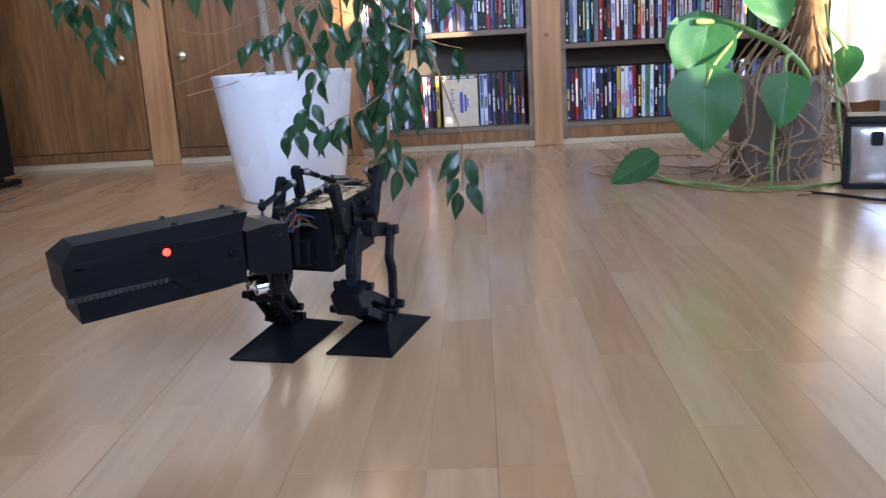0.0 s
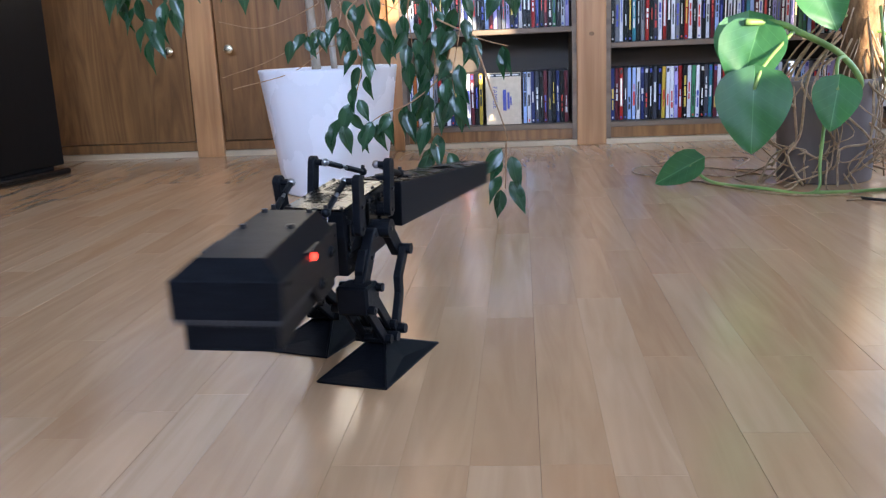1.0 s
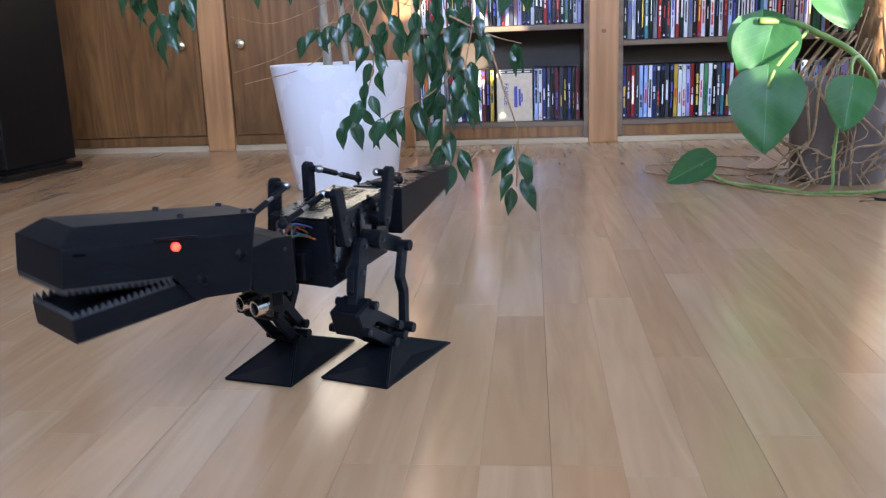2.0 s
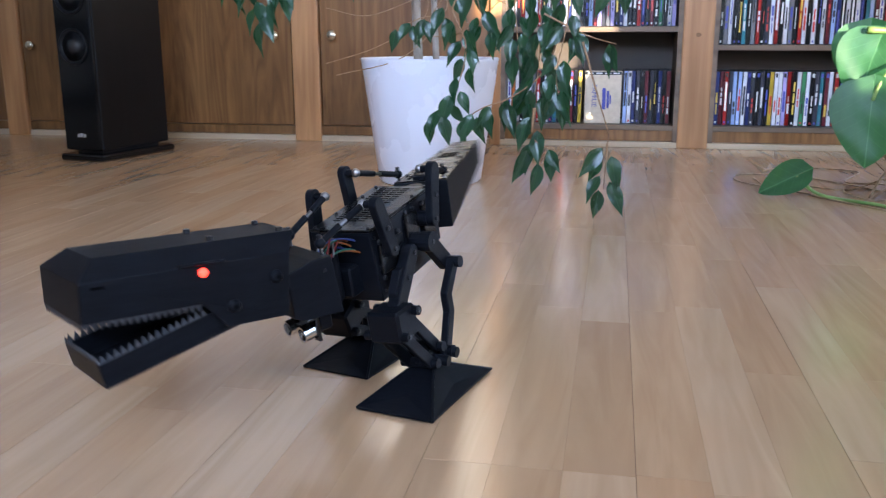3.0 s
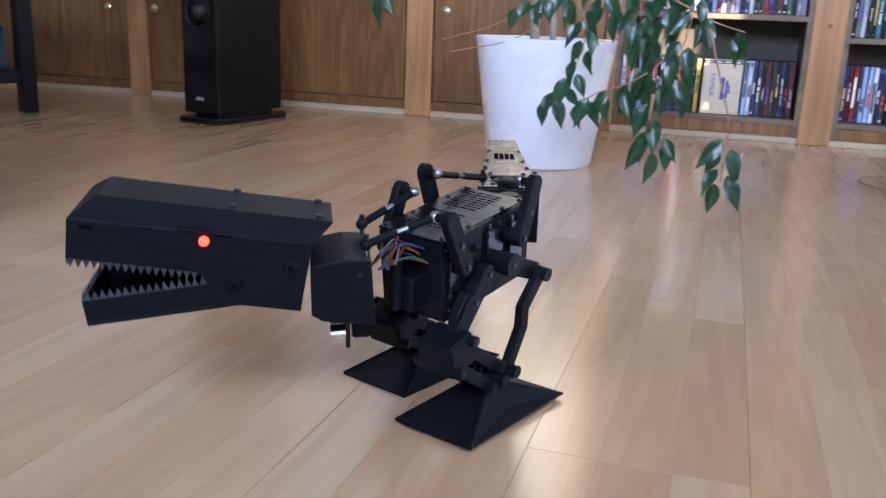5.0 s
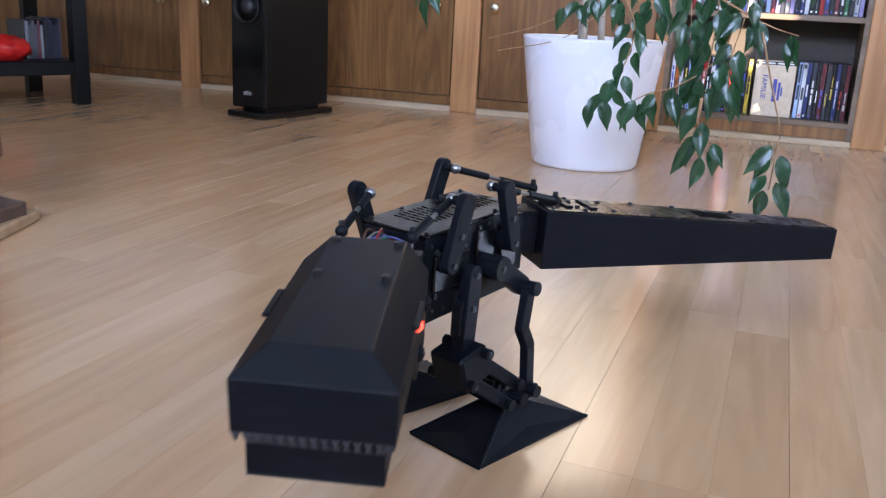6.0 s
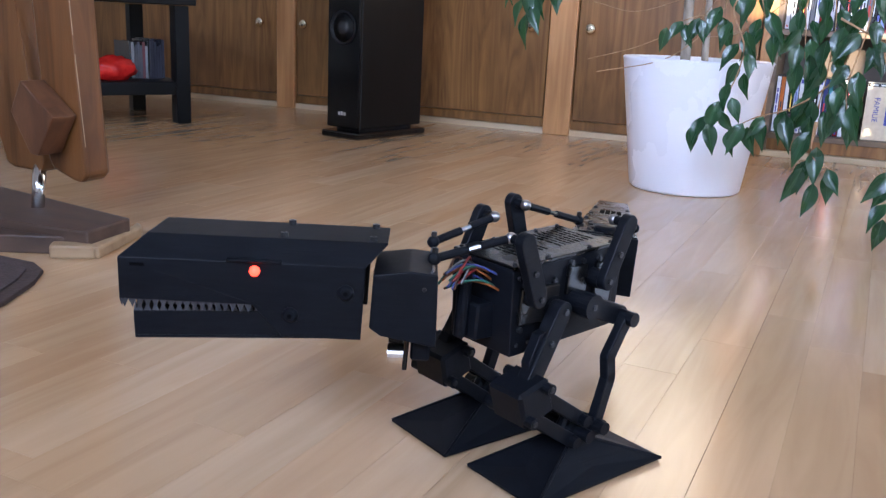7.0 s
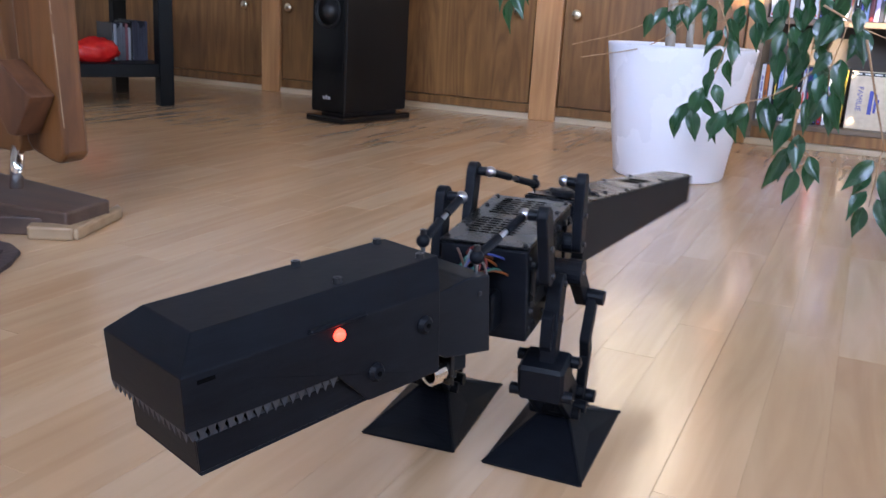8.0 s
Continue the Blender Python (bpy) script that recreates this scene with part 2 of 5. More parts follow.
def shell():
    part("floor_base", box(X0, X1, Y0, Y1, -0.06, -0.009), M_SUB)
    tagged(bpy.data.objects["floor_base"], "dark underlay beneath the laminate floor", "floor", kind="structure")
    ce = part("ceiling", box(X0, X1, Y0, Y1, HIGH, HIGH + 0.1), M_WHITE)
    tagged(ce, "plain white plaster ceiling", "ceiling", kind="structure")
    wn_ = part("wall_north", box(X0, X1, Y1, Y1 + 0.12, -0.06, HIGH), M_WHITE)
    tagged(wn_, "white plaster wall behind the built-in cupboards", "wall", kind="structure")
    ww = part("wall_west", box(X0 - 0.12, X0, Y0, Y1, -0.06, HIGH), M_WHITE)
    tagged(ww, "plain white plaster wall", "wall", kind="structure")
    # back wall with one wide window
    bm = bmesh.new()
    wx0, wx1, wz0, wz1 = -1.45, 0.45, 0.85, 2.12
    box(X0, wx0, Y0 - 0.12, Y0, -0.06, HIGH, bm=bm)
    box(wx1, X1, Y0 - 0.12, Y0, -0.06, HIGH, bm=bm)
    box(wx0, wx1, Y0 - 0.12, Y0, -0.06, wz0, bm=bm)
    box(wx0, wx1, Y0 - 0.12, Y0, wz1, HIGH, bm=bm)
    tagged(part("wall_south", bm, M_WHITE), "white plaster wall with a wide window", "wall", kind="structure")
    # added panel behind the lamp, stops direct sun through this opening
    cur = part("curtain", box(wx0 - 0.03, wx1 + 0.03, Y0 + 0.004, Y0 + 0.010, wz0 - 0.03, wz1 + 0.03), M_WHITE)
    tagged(cur, "white panel added over the unseen window to block the sun", "curtain", kind="structure")
    # unseen side wall, its openings cut to place the sun patches
    bm = bmesh.new()
    cuts = [(Y0, -2.56, None), (-2.56, -2.0, (1.36, 2.36)), (-2.0, -1.44, (1.07, 2.36)), (-1.44, -1.42, None), (-1.42, -0.95, (0.62, 2.05)),
            (-0.95, -0.62, None), (-0.62, -0.27, (0.53, 2.05)), (-0.27, 0.55, None), (0.55, 1.75, (0.35, 0.86)), (1.75, Y1, None)]
    for a, b, hole in cuts:
        if hole is None:
            box(X1, X1 + 0.12, a, b, -0.06, HIGH, bm=bm)
        else:
            box(X1, X1 + 0.12, a, b, -0.06, hole[0], bm=bm)
            box(X1, X1 + 0.12, a, b, hole[1], HIGH, bm=bm)
    tagged(part("wall_east", bm, M_WHITE), "unseen white side wall with openings cut to place the sun patches", "wall", kind="structure")


shell()

# ---- built-in cupboard wall ----
FRONT = 2.2  # front plane of the posts


def cupboards():
    posts = [(X0 + 0.002, -3.94), (-2.334, -2.243), (-1.115, -1.013), (-0.375, -0.335), (0.287, 0.39), (1.40, 1.50)]
    run = thing("cupboard_wall", "built-in wall of stained walnut cupboards with pine posts", "cupboard", kind="structure")
    for a, b in posts:
        part("post", box(a, b, FRONT, FRONT + 0.06, 0.0, 0.66 if b < -0.5 else HIGH, 0.003), M_PINE, run, "reddish stained pine post")
    kn = lathe([(0.0005, 0.0), (0.006, 0.0006), (0.009, 0.0002)], 16)
    part("knot", turned(kn, pose(0.339, FRONT, 0.387, 90) @ Matrix.Diagonal((1.0, 0.8, 1.0, 1))), M_WALNUT, run, "dark wood knot")
    # doors in each bay left of the shelves
    for a, b, knobs in ((-3.94, -2.334, (-2.414,)), (-2.243, -1.115, (-2.19, -1.179)), (-1.013, -0.375, (-0.957,))):
        part("plinth", box(a, b, FRONT + 0.02, FRONT + 0.05, 0.022, 0.055), M_WALNUT, run, "dark walnut plinth board")
        part("skirting", box(a, b, FRONT + 0.012, FRONT + 0.05, 0.0, 0.020), M_STRIP, run, "pale wooden skirting strip")
        if b - a > 1.0:
            mid = (a + b) / 2
            spans = [(a + 0.006, mid - 0.002), (mid + 0.002, b - 0.006)]
        else:
            spans = [(a + 0.006, b - 0.006)]
        for s0, s1 in spans:
            d = part("door", box(s0, s1, FRONT + 0.012, FRONT + 0.034, 0.058, 0.622, 0.002), M_WALNUT, run, "walnut veneer cupboard door")
            for kx in knobs:
                if s0 < kx < s1:
                    kb = lathe([(0.006, 0.0), (0.006, 0.012), (0.015, 0.017), (0.019, 0.024), (0.017, 0.031), (0.008, 0.034)], 20)
                    part("knob", turned(kb, pose(kx, FRONT + 0.012, 0.388 if kx > -2 else 0.352, 90)), M_BRASS, d, "round aged brass knob", smooth=True)
        part("carcass", box(a, b, FRONT + 0.05, Y1 - 0.004, 0.0, 0.62), M_SHELFDARK, run)
    part("rail", box(X0 + 0.002, -0.376, FRONT + 0.004, FRONT + 0.12, 0.662, 0.69, 0.003), M_PINE, run, "reddish stained pine top rail")
    # added beyond the view: its sunlit white gives the floor glare and bounce
    up = part("wall_upper", box(X0 + 0.002, -0.378, FRONT + 0.03, Y1 - 0.002, 0.692, HIGH), M_WHITE)
    tagged(up, "white wall above the view, added to bounce sun onto the floor", "wall", kind="structure")


cupboards()

# ---- shelves with film cases ----
SHELVES = {"l": (-0.335, 0.287, (0.078, 0.415, 0.76, 1.10, 1.45)), "r": (0.39, 1.40, (0.078, 0.353, 0.63, 0.92, 1.21, 1.5))}


def shelf_unit(a, b, tops):
    u = thing("bookshelf", "built-in brown wooden shelf filled with film cases", "shelf", kind="structure")
    part("side_panel", box(a, a + 0.016, FRONT + 0.004, Y1 - 0.012, 0.0, 2.0), M_SHELF, u)
    part("side_panel", box(b - 0.016, b, FRONT + 0.004, Y1 - 0.012, 0.0, 2.0), M_SHELF, u)
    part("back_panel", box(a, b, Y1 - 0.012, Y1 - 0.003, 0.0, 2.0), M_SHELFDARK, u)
    part("top_panel", box(a, b, FRONT + 0.006, Y1 - 0.012, 2.0, HIGH), M_WALNUT, u)
    for z in tops:
        part("shelf_board", box(a + 0.016, b - 0.016, FRONT + 0.006, Y1 - 0.012, z - 0.018, z, 0.0015), M_SHELF, u)
    part("plinth", box(a + 0.016, b - 0.016, FRONT + 0.012, FRONT + 0.03, 0.022, tops[0] - 0.018), M_WALNUT, u, "dark walnut plinth board")
    part("skirting", box(a, b, FRONT + 0.002, FRONT + 0.03, 0.0, 0.020, 0.002), M_STRIP, u, "pale wooden skirting strip")


for key in SHELVES:
    shelf_unit(*SHELVES[key])

CASE_COLOURS = {"black": (0.012, 0.012, 0.014), "navy": (0.025, 0.035, 0.13), "red": (0.36, 0.02, 0.018), "white": (0.76, 0.76, 0.80), "pale_blue": (0.38, 0.5, 0.80),
                "grey": (0.22, 0.22, 0.24), "yellow": (0.62, 0.42, 0.06), "orange": (0.6, 0.17, 0.04), "teal": (0.05, 0.2, 0.24), "maroon": (0.13, 0.02, 0.03), "green": (0.06, 0.22, 0.1), "lilac": (0.4, 0.34, 0.6), "charcoal": (0.05, 0.05, 0.065)}
M_SLEEVE = {k: surf("sleeve_" + k, tuple(0.75 * v for v in c), c, rough=0.22, scale=(30, 30, 14), big=0.2, rand=0.1, rough_var=0.03) for k, c in CASE_COLOURS.items()}
M_CASE = surf("black_case_plastic", (0.01, 0.01, 0.012), (0.02, 0.02, 0.023), rough=0.35)
M_INKW = surf("white_ink", (0.65, 0.65, 0.62), (0.75, 0.75, 0.72), rough=0.4)
M_INKY = surf("yellow_ink", (0.6, 0.42, 0.05), (0.7, 0.5, 0.1), rough=0.4)
M_INKR = surf("red_ink", (0.5, 0.03, 0.02), (0.6, 0.05, 0.03), rough=0.4)
M_INKB = surf("blue_ink", (0.05, 0.06, 0.3), (0.08, 0.09, 0.4), rough=0.4)
M_CARD = surf("cream_card", (0.62, 0.5, 0.36), (0.72, 0.6, 0.45), rough=0.7, scale=(60, 60, 60), bump=0.1)
CASE_T, CASE_H, CASE_D = 0.0146, 0.188, 0.134
_meshes = {}


def shared(name, key, make, material, parent, m):
    """An object of its own on a mesh shared by all alike pieces."""
    if (key, material.name) not in _meshes:
        bm = make()
        me = bpy.data.meshes.new(name)
        bmesh.ops.recalc_face_normals(bm, faces=bm.faces)
        bm.to_mesh(me)
        bm.free()
        me.materials.append(material)
        _meshes[key, material.name] = me
    ob = new(name, _meshes[key, material.name])
    ob.parent, ob.matrix_basis = parent, m
    return ob


rng_case = random.Random(5)


def film_case(x, z, lean, sleeve, t=CASE_T):
    d = thing("film_case", "upright film case with a " + sleeve.replace("_", " ") + " printed spine", "film case", pose(x, FRONT + 0.052 + rng_case.uniform(-0.004, 0.004), z, 0, lean, 0), "film cases on the shelves")
    s = t / CASE_T
    shared("case", ("case", t), lambda: box(0, t - 0.0008, 0, CASE_D, 0, CASE_H, 0.0012), M_CASE, d, pose(0, 0, 0))
    shared("sleeve", ("sleeve", t), lambda: box(0.0008, t - 0.0016, -0.0009, 0.05, 0.003, CASE_H - 0.003, 0.0004), M_SLEEVE[sleeve], d, pose(0, 0, 0))
    dark = sleeve in ("black", "navy", "charcoal", "maroon", "teal", "red")
    inks = [M_INKW, M_INKW, M_INKW, M_INKW, M_INKW, M_INKB, M_INKY, M_INKR] if dark else [M_INKB, M_CASE, M_CASE, M_INKR]
    z0 = rng_case.uniform(0.035, 0.075)
    n = rng_case.choice((1, 1, 2, 2, 3))
    ink = rng_case.choice(inks)
    for k in range(n):
        ln = rng_case.choice((0.04, 0.07, 0.10)) / n
        w0, w1 = rng_case.choice(((0.3, 0.62), (0.38, 0.58), (0.25, 0.7)))
        shared("title_bar", ("bar", ln, t, w0), lambda: box(t * w0, t * w1, -0.0016, -0.0009, 0, ln), ink, d, pose(0, 0, z0))
        z0 += ln + 0.005
    if rng_case.random() < 0.45:
        shared("foot_mark", ("foot", t), lambda: box(t * 0.3, t * 0.65, -0.0016, -0.0009, 0.008, 0.015), rng_case.choice((M_INKW, M_INKB, M_INKR)), d, pose(0, 0, 0))
    if rng_case.random() < 0.4:
        shared("head_mark", ("head", t), lambda: box(t * 0.2, t * 0.75, -0.0016, -0.0009, 0.166, 0.18), rng_case.choice((M_INKW, M_INKB, M_CASE)), d, pose(0, 0, 0))


MIX = ["black"] * 4 + ["lilac", "lilac", "navy", "navy", "navy", "red", "white", "white", "white", "white", "grey", "grey", "charcoal", "charcoal", "teal", "maroon", "pale_blue", "pale_blue", "lilac", "white", "green"]
ROW_LL = "white orange white black pale_blue white grey red black white navy teal black red white maroon black yellow red".split()
ROW_LR = "pale_blue white navy charcoal black maroon charcoal black navy black maroon black".split()
ROW_R = "navy maroon red charcoal pale_blue pale_blue white navy charcoal black charcoal black yellow white white lilac red black white green white black charcoal teal maroon white red black".split()


def row(x, end, z, colours=()):
    i = 0
    while x + CASE_T < end:
        film_case(x, z, rng_case.uniform(-0.5, 0.5), colours[i] if i < len(colours) else rng_case.choice(MIX))
        x += CASE_T + 0.0003
        i += 1


row(-0.316, -0.042, 0.078, ROW_LL)
row(0.096, 0.268, 0.078, ROW_LR)
row(-0.316, 0.268, 0.415, "white white black red white grey white red black white black grey".split())
row(0.41, 1.2, 0.078, ROW_R)
row(0.41, 1.2, 0.353, "black grey white black black teal black grey red black charcoal white red black white grey black red white".split())


def family_box():
    x0, z0 = -0.038, 0.0785
    b = thing("boxed_set", "cream cardboard film box set standing face out", "box", pose(x0, FRONT + 0.05, z0), "")
    part("box", box(0, 0.128, 0, 0.05, 0, 0.184, 0.0015), M_CARD, b)
    part("header_band", box(0.001, 0.127, -0.001, 0.0, 0.171, 0.182), M_CASE, b, "dark header band")
    for i in range(4):
        part("header_bar", box(0.008 + 0.03 * i, 0.03 + 0.03 * i, -0.0018, -0.001, 0.174, 0.179), M_INKW, b)
    cu = bpy.data.curves.new("lettering", "FONT")
    cu.body, cu.size, cu.extrude = "FAMILIE", 0.0235, 0.0004
    cu.materials.append(M_INKB)
    t = new("lettering", cu)
    t.parent = b
    t.matrix_basis = pose(0.026, -0.0012, 0.138, 90, 90, 0)
    for i, (u, v, w, h) in enumerate(((0.062, 0.05, 0.012, 0.075), (0.078, 0.055, 0.008, 0.06), (0.088, 0.07, 0.005, 0.03))):
        part("caption_bar", box(u, u + w, -0.001, 0.0, v, v + h), M_INKB, b)
    return b


family_box()


# ---- planter with a weeping fig ----
POT = (-0.42, 1.365)


def ficus_pot():
    p = thing("flower_pot", "tall tapered white faceted plastic flower pot on the floor", "flower pot", pose(POT[0], POT[1], 0.0))
    bm = bmesh.new()
    seg = 96
    prof = [(0.132, 0.0), (0.139, 0.006), (0.182, 0.318), (0.184, 0.324), (0.182, 0.328), (0.176, 0.326), (0.170, 0.28)]
    rings = []
    for r, z in prof:
        ring = []
        for k in range(seg):
            a = 2 * math.pi * k / seg
            # flat facets alternate with narrow ribs
            c = (a % (math.pi / 8)) - math.pi / 16
            rr = r * (1 - (0.006 if abs(abs(c) - math.pi / 16) < 0.02 else 0.0))
            ring.append(bm.verts.new((rr * math.cos(a), rr * math.sin(a), z)))
        rings.append(ring)
    for a, b in zip(rings, rings[1:]):
        for k in range(seg):
            bm.faces.new((a[k], a[(k + 1) % seg], b[(k + 1) % seg], b[k]))
    bm.faces.new(rings[0])
    part("shell", bm, M_POT, p, smooth=True)
    part("soil", lathe([(0.168, 0.27), (0.169, 0.29), (0.1, 0.297), (0.02, 0.30)], 32), M_SOIL, p)


ficus_pot()

# ---- loudspeaker ----


def speaker():
    s = thing("floor_speaker", "tall black floor-standing loudspeaker on a plinth", "loudspeaker", pose(-1.508, 1.526, 0, 0, 0, -11))
    # local: front face looks to -y, width to the left
    w, d, h = 0.142, 0.325, 0.98
    part("plinth", box(-w - 0.012, 0.014, -0.014, d + 0.014, 0.0, 0.022, 0.005), M_SPKF, s, "low black plinth")
    part("foot_gap", box(-w + 0.02, -0.02, 0.03, d - 0.03, 0.022, 0.034), M_RUBBER, s)
    part("cabinet", box(-w, 0, 0.012, d, 0.034, h, 0.003), M_SPK, s, "black ash veneered cabinet")
    part("front_baffle", box(-w, 0, 0, 0.0115, 0.034, h, 0.004), M_SPKF, s, "glossy black front baffle")
    for z, r in ((0.355, 0.055), (0.505, 0.055), (0.65, 0.055), (0.80, 0.042)):
        m = pose(-w / 2, -0.001, z, 90)
        dr = part("driver", turned(lathe([(r, -0.002), (r, 0.004), (r * 0.93, 0.006), (r * 0.85, 0.002), (r * 0.8, -0.004)], 32), m), M_RUBBER, s, smooth=True)
        part("cone", turned(lathe([(r * 0.8, 0.0), (r * 0.45, -0.0018), (r * 0.42, 0.004), (r * 0.3, 0.010), (r * 0.05, 0.013)], 32), m), M_GREYCONE, dr, "grey loudspeaker cone", smooth=True)
    for i in range(3):
        part("badge", box(-0.088 + 0.012 * i, -0.079 + 0.012 * i, -0.0015, 0.0, 0.075, 0.085 + 0.003 * (i % 2)), M_SILVER, s)


speaker()


# ---- coffee table with a shelf ----
M_RED = surf("red_foil", (0.5, 0.012, 0.012), (0.68, 0.03, 0.02), rough=0.25, scale=(30, 30, 30), bump=0.6, bump_scale=40)
M_PAPER = surf("magazine_paper", (0.25, 0.24, 0.22), (0.5, 0.48, 0.44), rough=0.6)


TABLE = pose(-2.166, 1.480, 0, 0, 0, 64)


def coffee_table():
    t = thing("coffee_table", "low black coffee table with a lower shelf", "table", TABLE)
    for x in (-0.05, -0.85):
        for y in (0, 0.45):
            part("leg", box(x, x + 0.05, y, y + 0.05, 0, 0.40, 0.002), M_BLACKWOOD, t)
    part("tabletop", box(-0.87, 0.02, -0.02, 0.52, 0.402, 0.45, 0.003), M_BLACKWOOD, t)
    part("lower_shelf", box(-0.84, -0.005, 0.006, 0.494, 0.100, 0.145, 0.002), M_BLACKWOOD, t)


coffee_table()


def crisp_bag():
    bm = bmesh.new()
    bmesh.ops.create_icosphere(bm, subdivisions=4, radius=1.0)
    for v in bm.verts:
        n = 1 + 0.16 * noise.noise(v.co * 2.1) + 0.07 * noise.noise(v.co * 6)
        v.co = Vector((v.co.x * 0.085 * n, v.co.y * 0.06 * n, max(-0.036, v.co.z * 0.045 * n)))
    b = part("snack_bag", bm, M_RED, None, m=TABLE @ pose(-0.235, 0.10, 0.145 + 0.036, 0, 0, 15), smooth=True)
    tagged(b, "crumpled shiny red foil snack bag on the table shelf", "bag")


crisp_bag()


def magazines():
    r = random.Random(3)
    x = -0.162
    for i in range(15):
        w = r.uniform(0.005, 0.011)
        m = part("magazine", box(0, w - 0.0008, 0, 0.16, 0, r.uniform(0.11, 0.14)), M_SLEEVE[r.choice(["maroon", "charcoal", "black", "charcoal", "grey"])], None, m=TABLE @ pose(x, 0.14, 0.1455))
        tagged(m, "thin upright booklet on the table shelf", "booklet", "booklets on the table shelf")
        x += w


magazines()
# ---- weeping fig in the white pot ----
def leaf_bm(length, width, fold=0.25, droop=0.18, tip=2.2, heart=0.0, n=7, m=2):
    """A leaf along +y from its stalk, folded along the midrib and drooping to its tip."""
    bm = bmesh.new()
    rows = []
    for i in range(n + 1):
        u = i / n
        if heart:
            w = width / 2 * (math.sin(math.pi * u**0.62) ** 0.75 if 0 < u < 1 else 0.0) * (1.06 - 0.22 * u)
            back = heart * length
        else:
            w = width / 2 * (math.sin(math.pi * u**0.74) ** 1.05 if 0 < u < 1 else 0.0) * (1 - 0.45 * u**tip)
            back = 0.0
        row = []
        for j in range(-m, m + 1):
            v = j / m
            x = v * w
            y = u * length - back * abs(v) ** 1.3 * (1 - u) ** 2
            z = fold * abs(x) - droop * length * u**2 + 0.02 * length * math.sin(9 * u + 4 * v)
            row.append(bm.verts.new((x, y, z)))
        rows.append(row)
    for a, b in zip(rows, rows[1:]):
        for j in range(2 * m):
            bm.faces.new((a[j], a[j + 1], b[j + 1], b[j]))
    bmesh.ops.remove_doubles(bm, verts=bm.verts, dist=1e-6)
    return bm


def leaf_meshes(name, sizes, material, **kw):
    out = []
    for k, (ln, w) in enumerate(sizes):
        bm = leaf_bm(ln, w, **kw)
        bmesh.ops.recalc_face_normals(bm, faces=bm.faces)
        me = bpy.data.meshes.new(name)
        bm.to_mesh(me)
        bm.free()
        for p in me.polygons:
            p.use_smooth = True
        me.materials.append(material)
        out.append(me)
    return out


FIG_LEAVES = leaf_meshes("leaf", [(0.064, 0.031), (0.072, 0.034), (0.056, 0.028), (0.078, 0.035)], M_LEAF, fold=0.35, droop=0.2, n=9)


def hang(me, at, way, face, parent):
    """Puts a leaf mesh at a point, its tip along way, its upper side towards face."""
    y = Vector(way).normalized()
    z = Vector(face)
    z = (z - y * z.dot(y)).normalized()
    x = y.cross(z)
    m = Matrix((x, y, z)).transposed().to_4x4()
    m.translation = Vector(at)
    ob = new("leaf", me)
    ob.parent, ob.matrix_basis = parent, m
    return ob


def smooth_line(points, n):
    p = [Vector(q) for q in points]
    p = [2 * p[0] - p[1]] + p + [2 * p[-1] - p[-2]]
    out = []
    for i in range(1, len(p) - 2):
        for k in range(n):
            u = k / n
            a, b, c, d = p[i - 1], p[i], p[i + 1], p[i + 2]
            out.append(0.5 * ((2 * b) + (c - a) * u + (2 * a - 5 * b + 4 * c - d) * u * u + (3 * b - a - 3 * c + d) * u**3))
    out.append(p[-2])
    return out


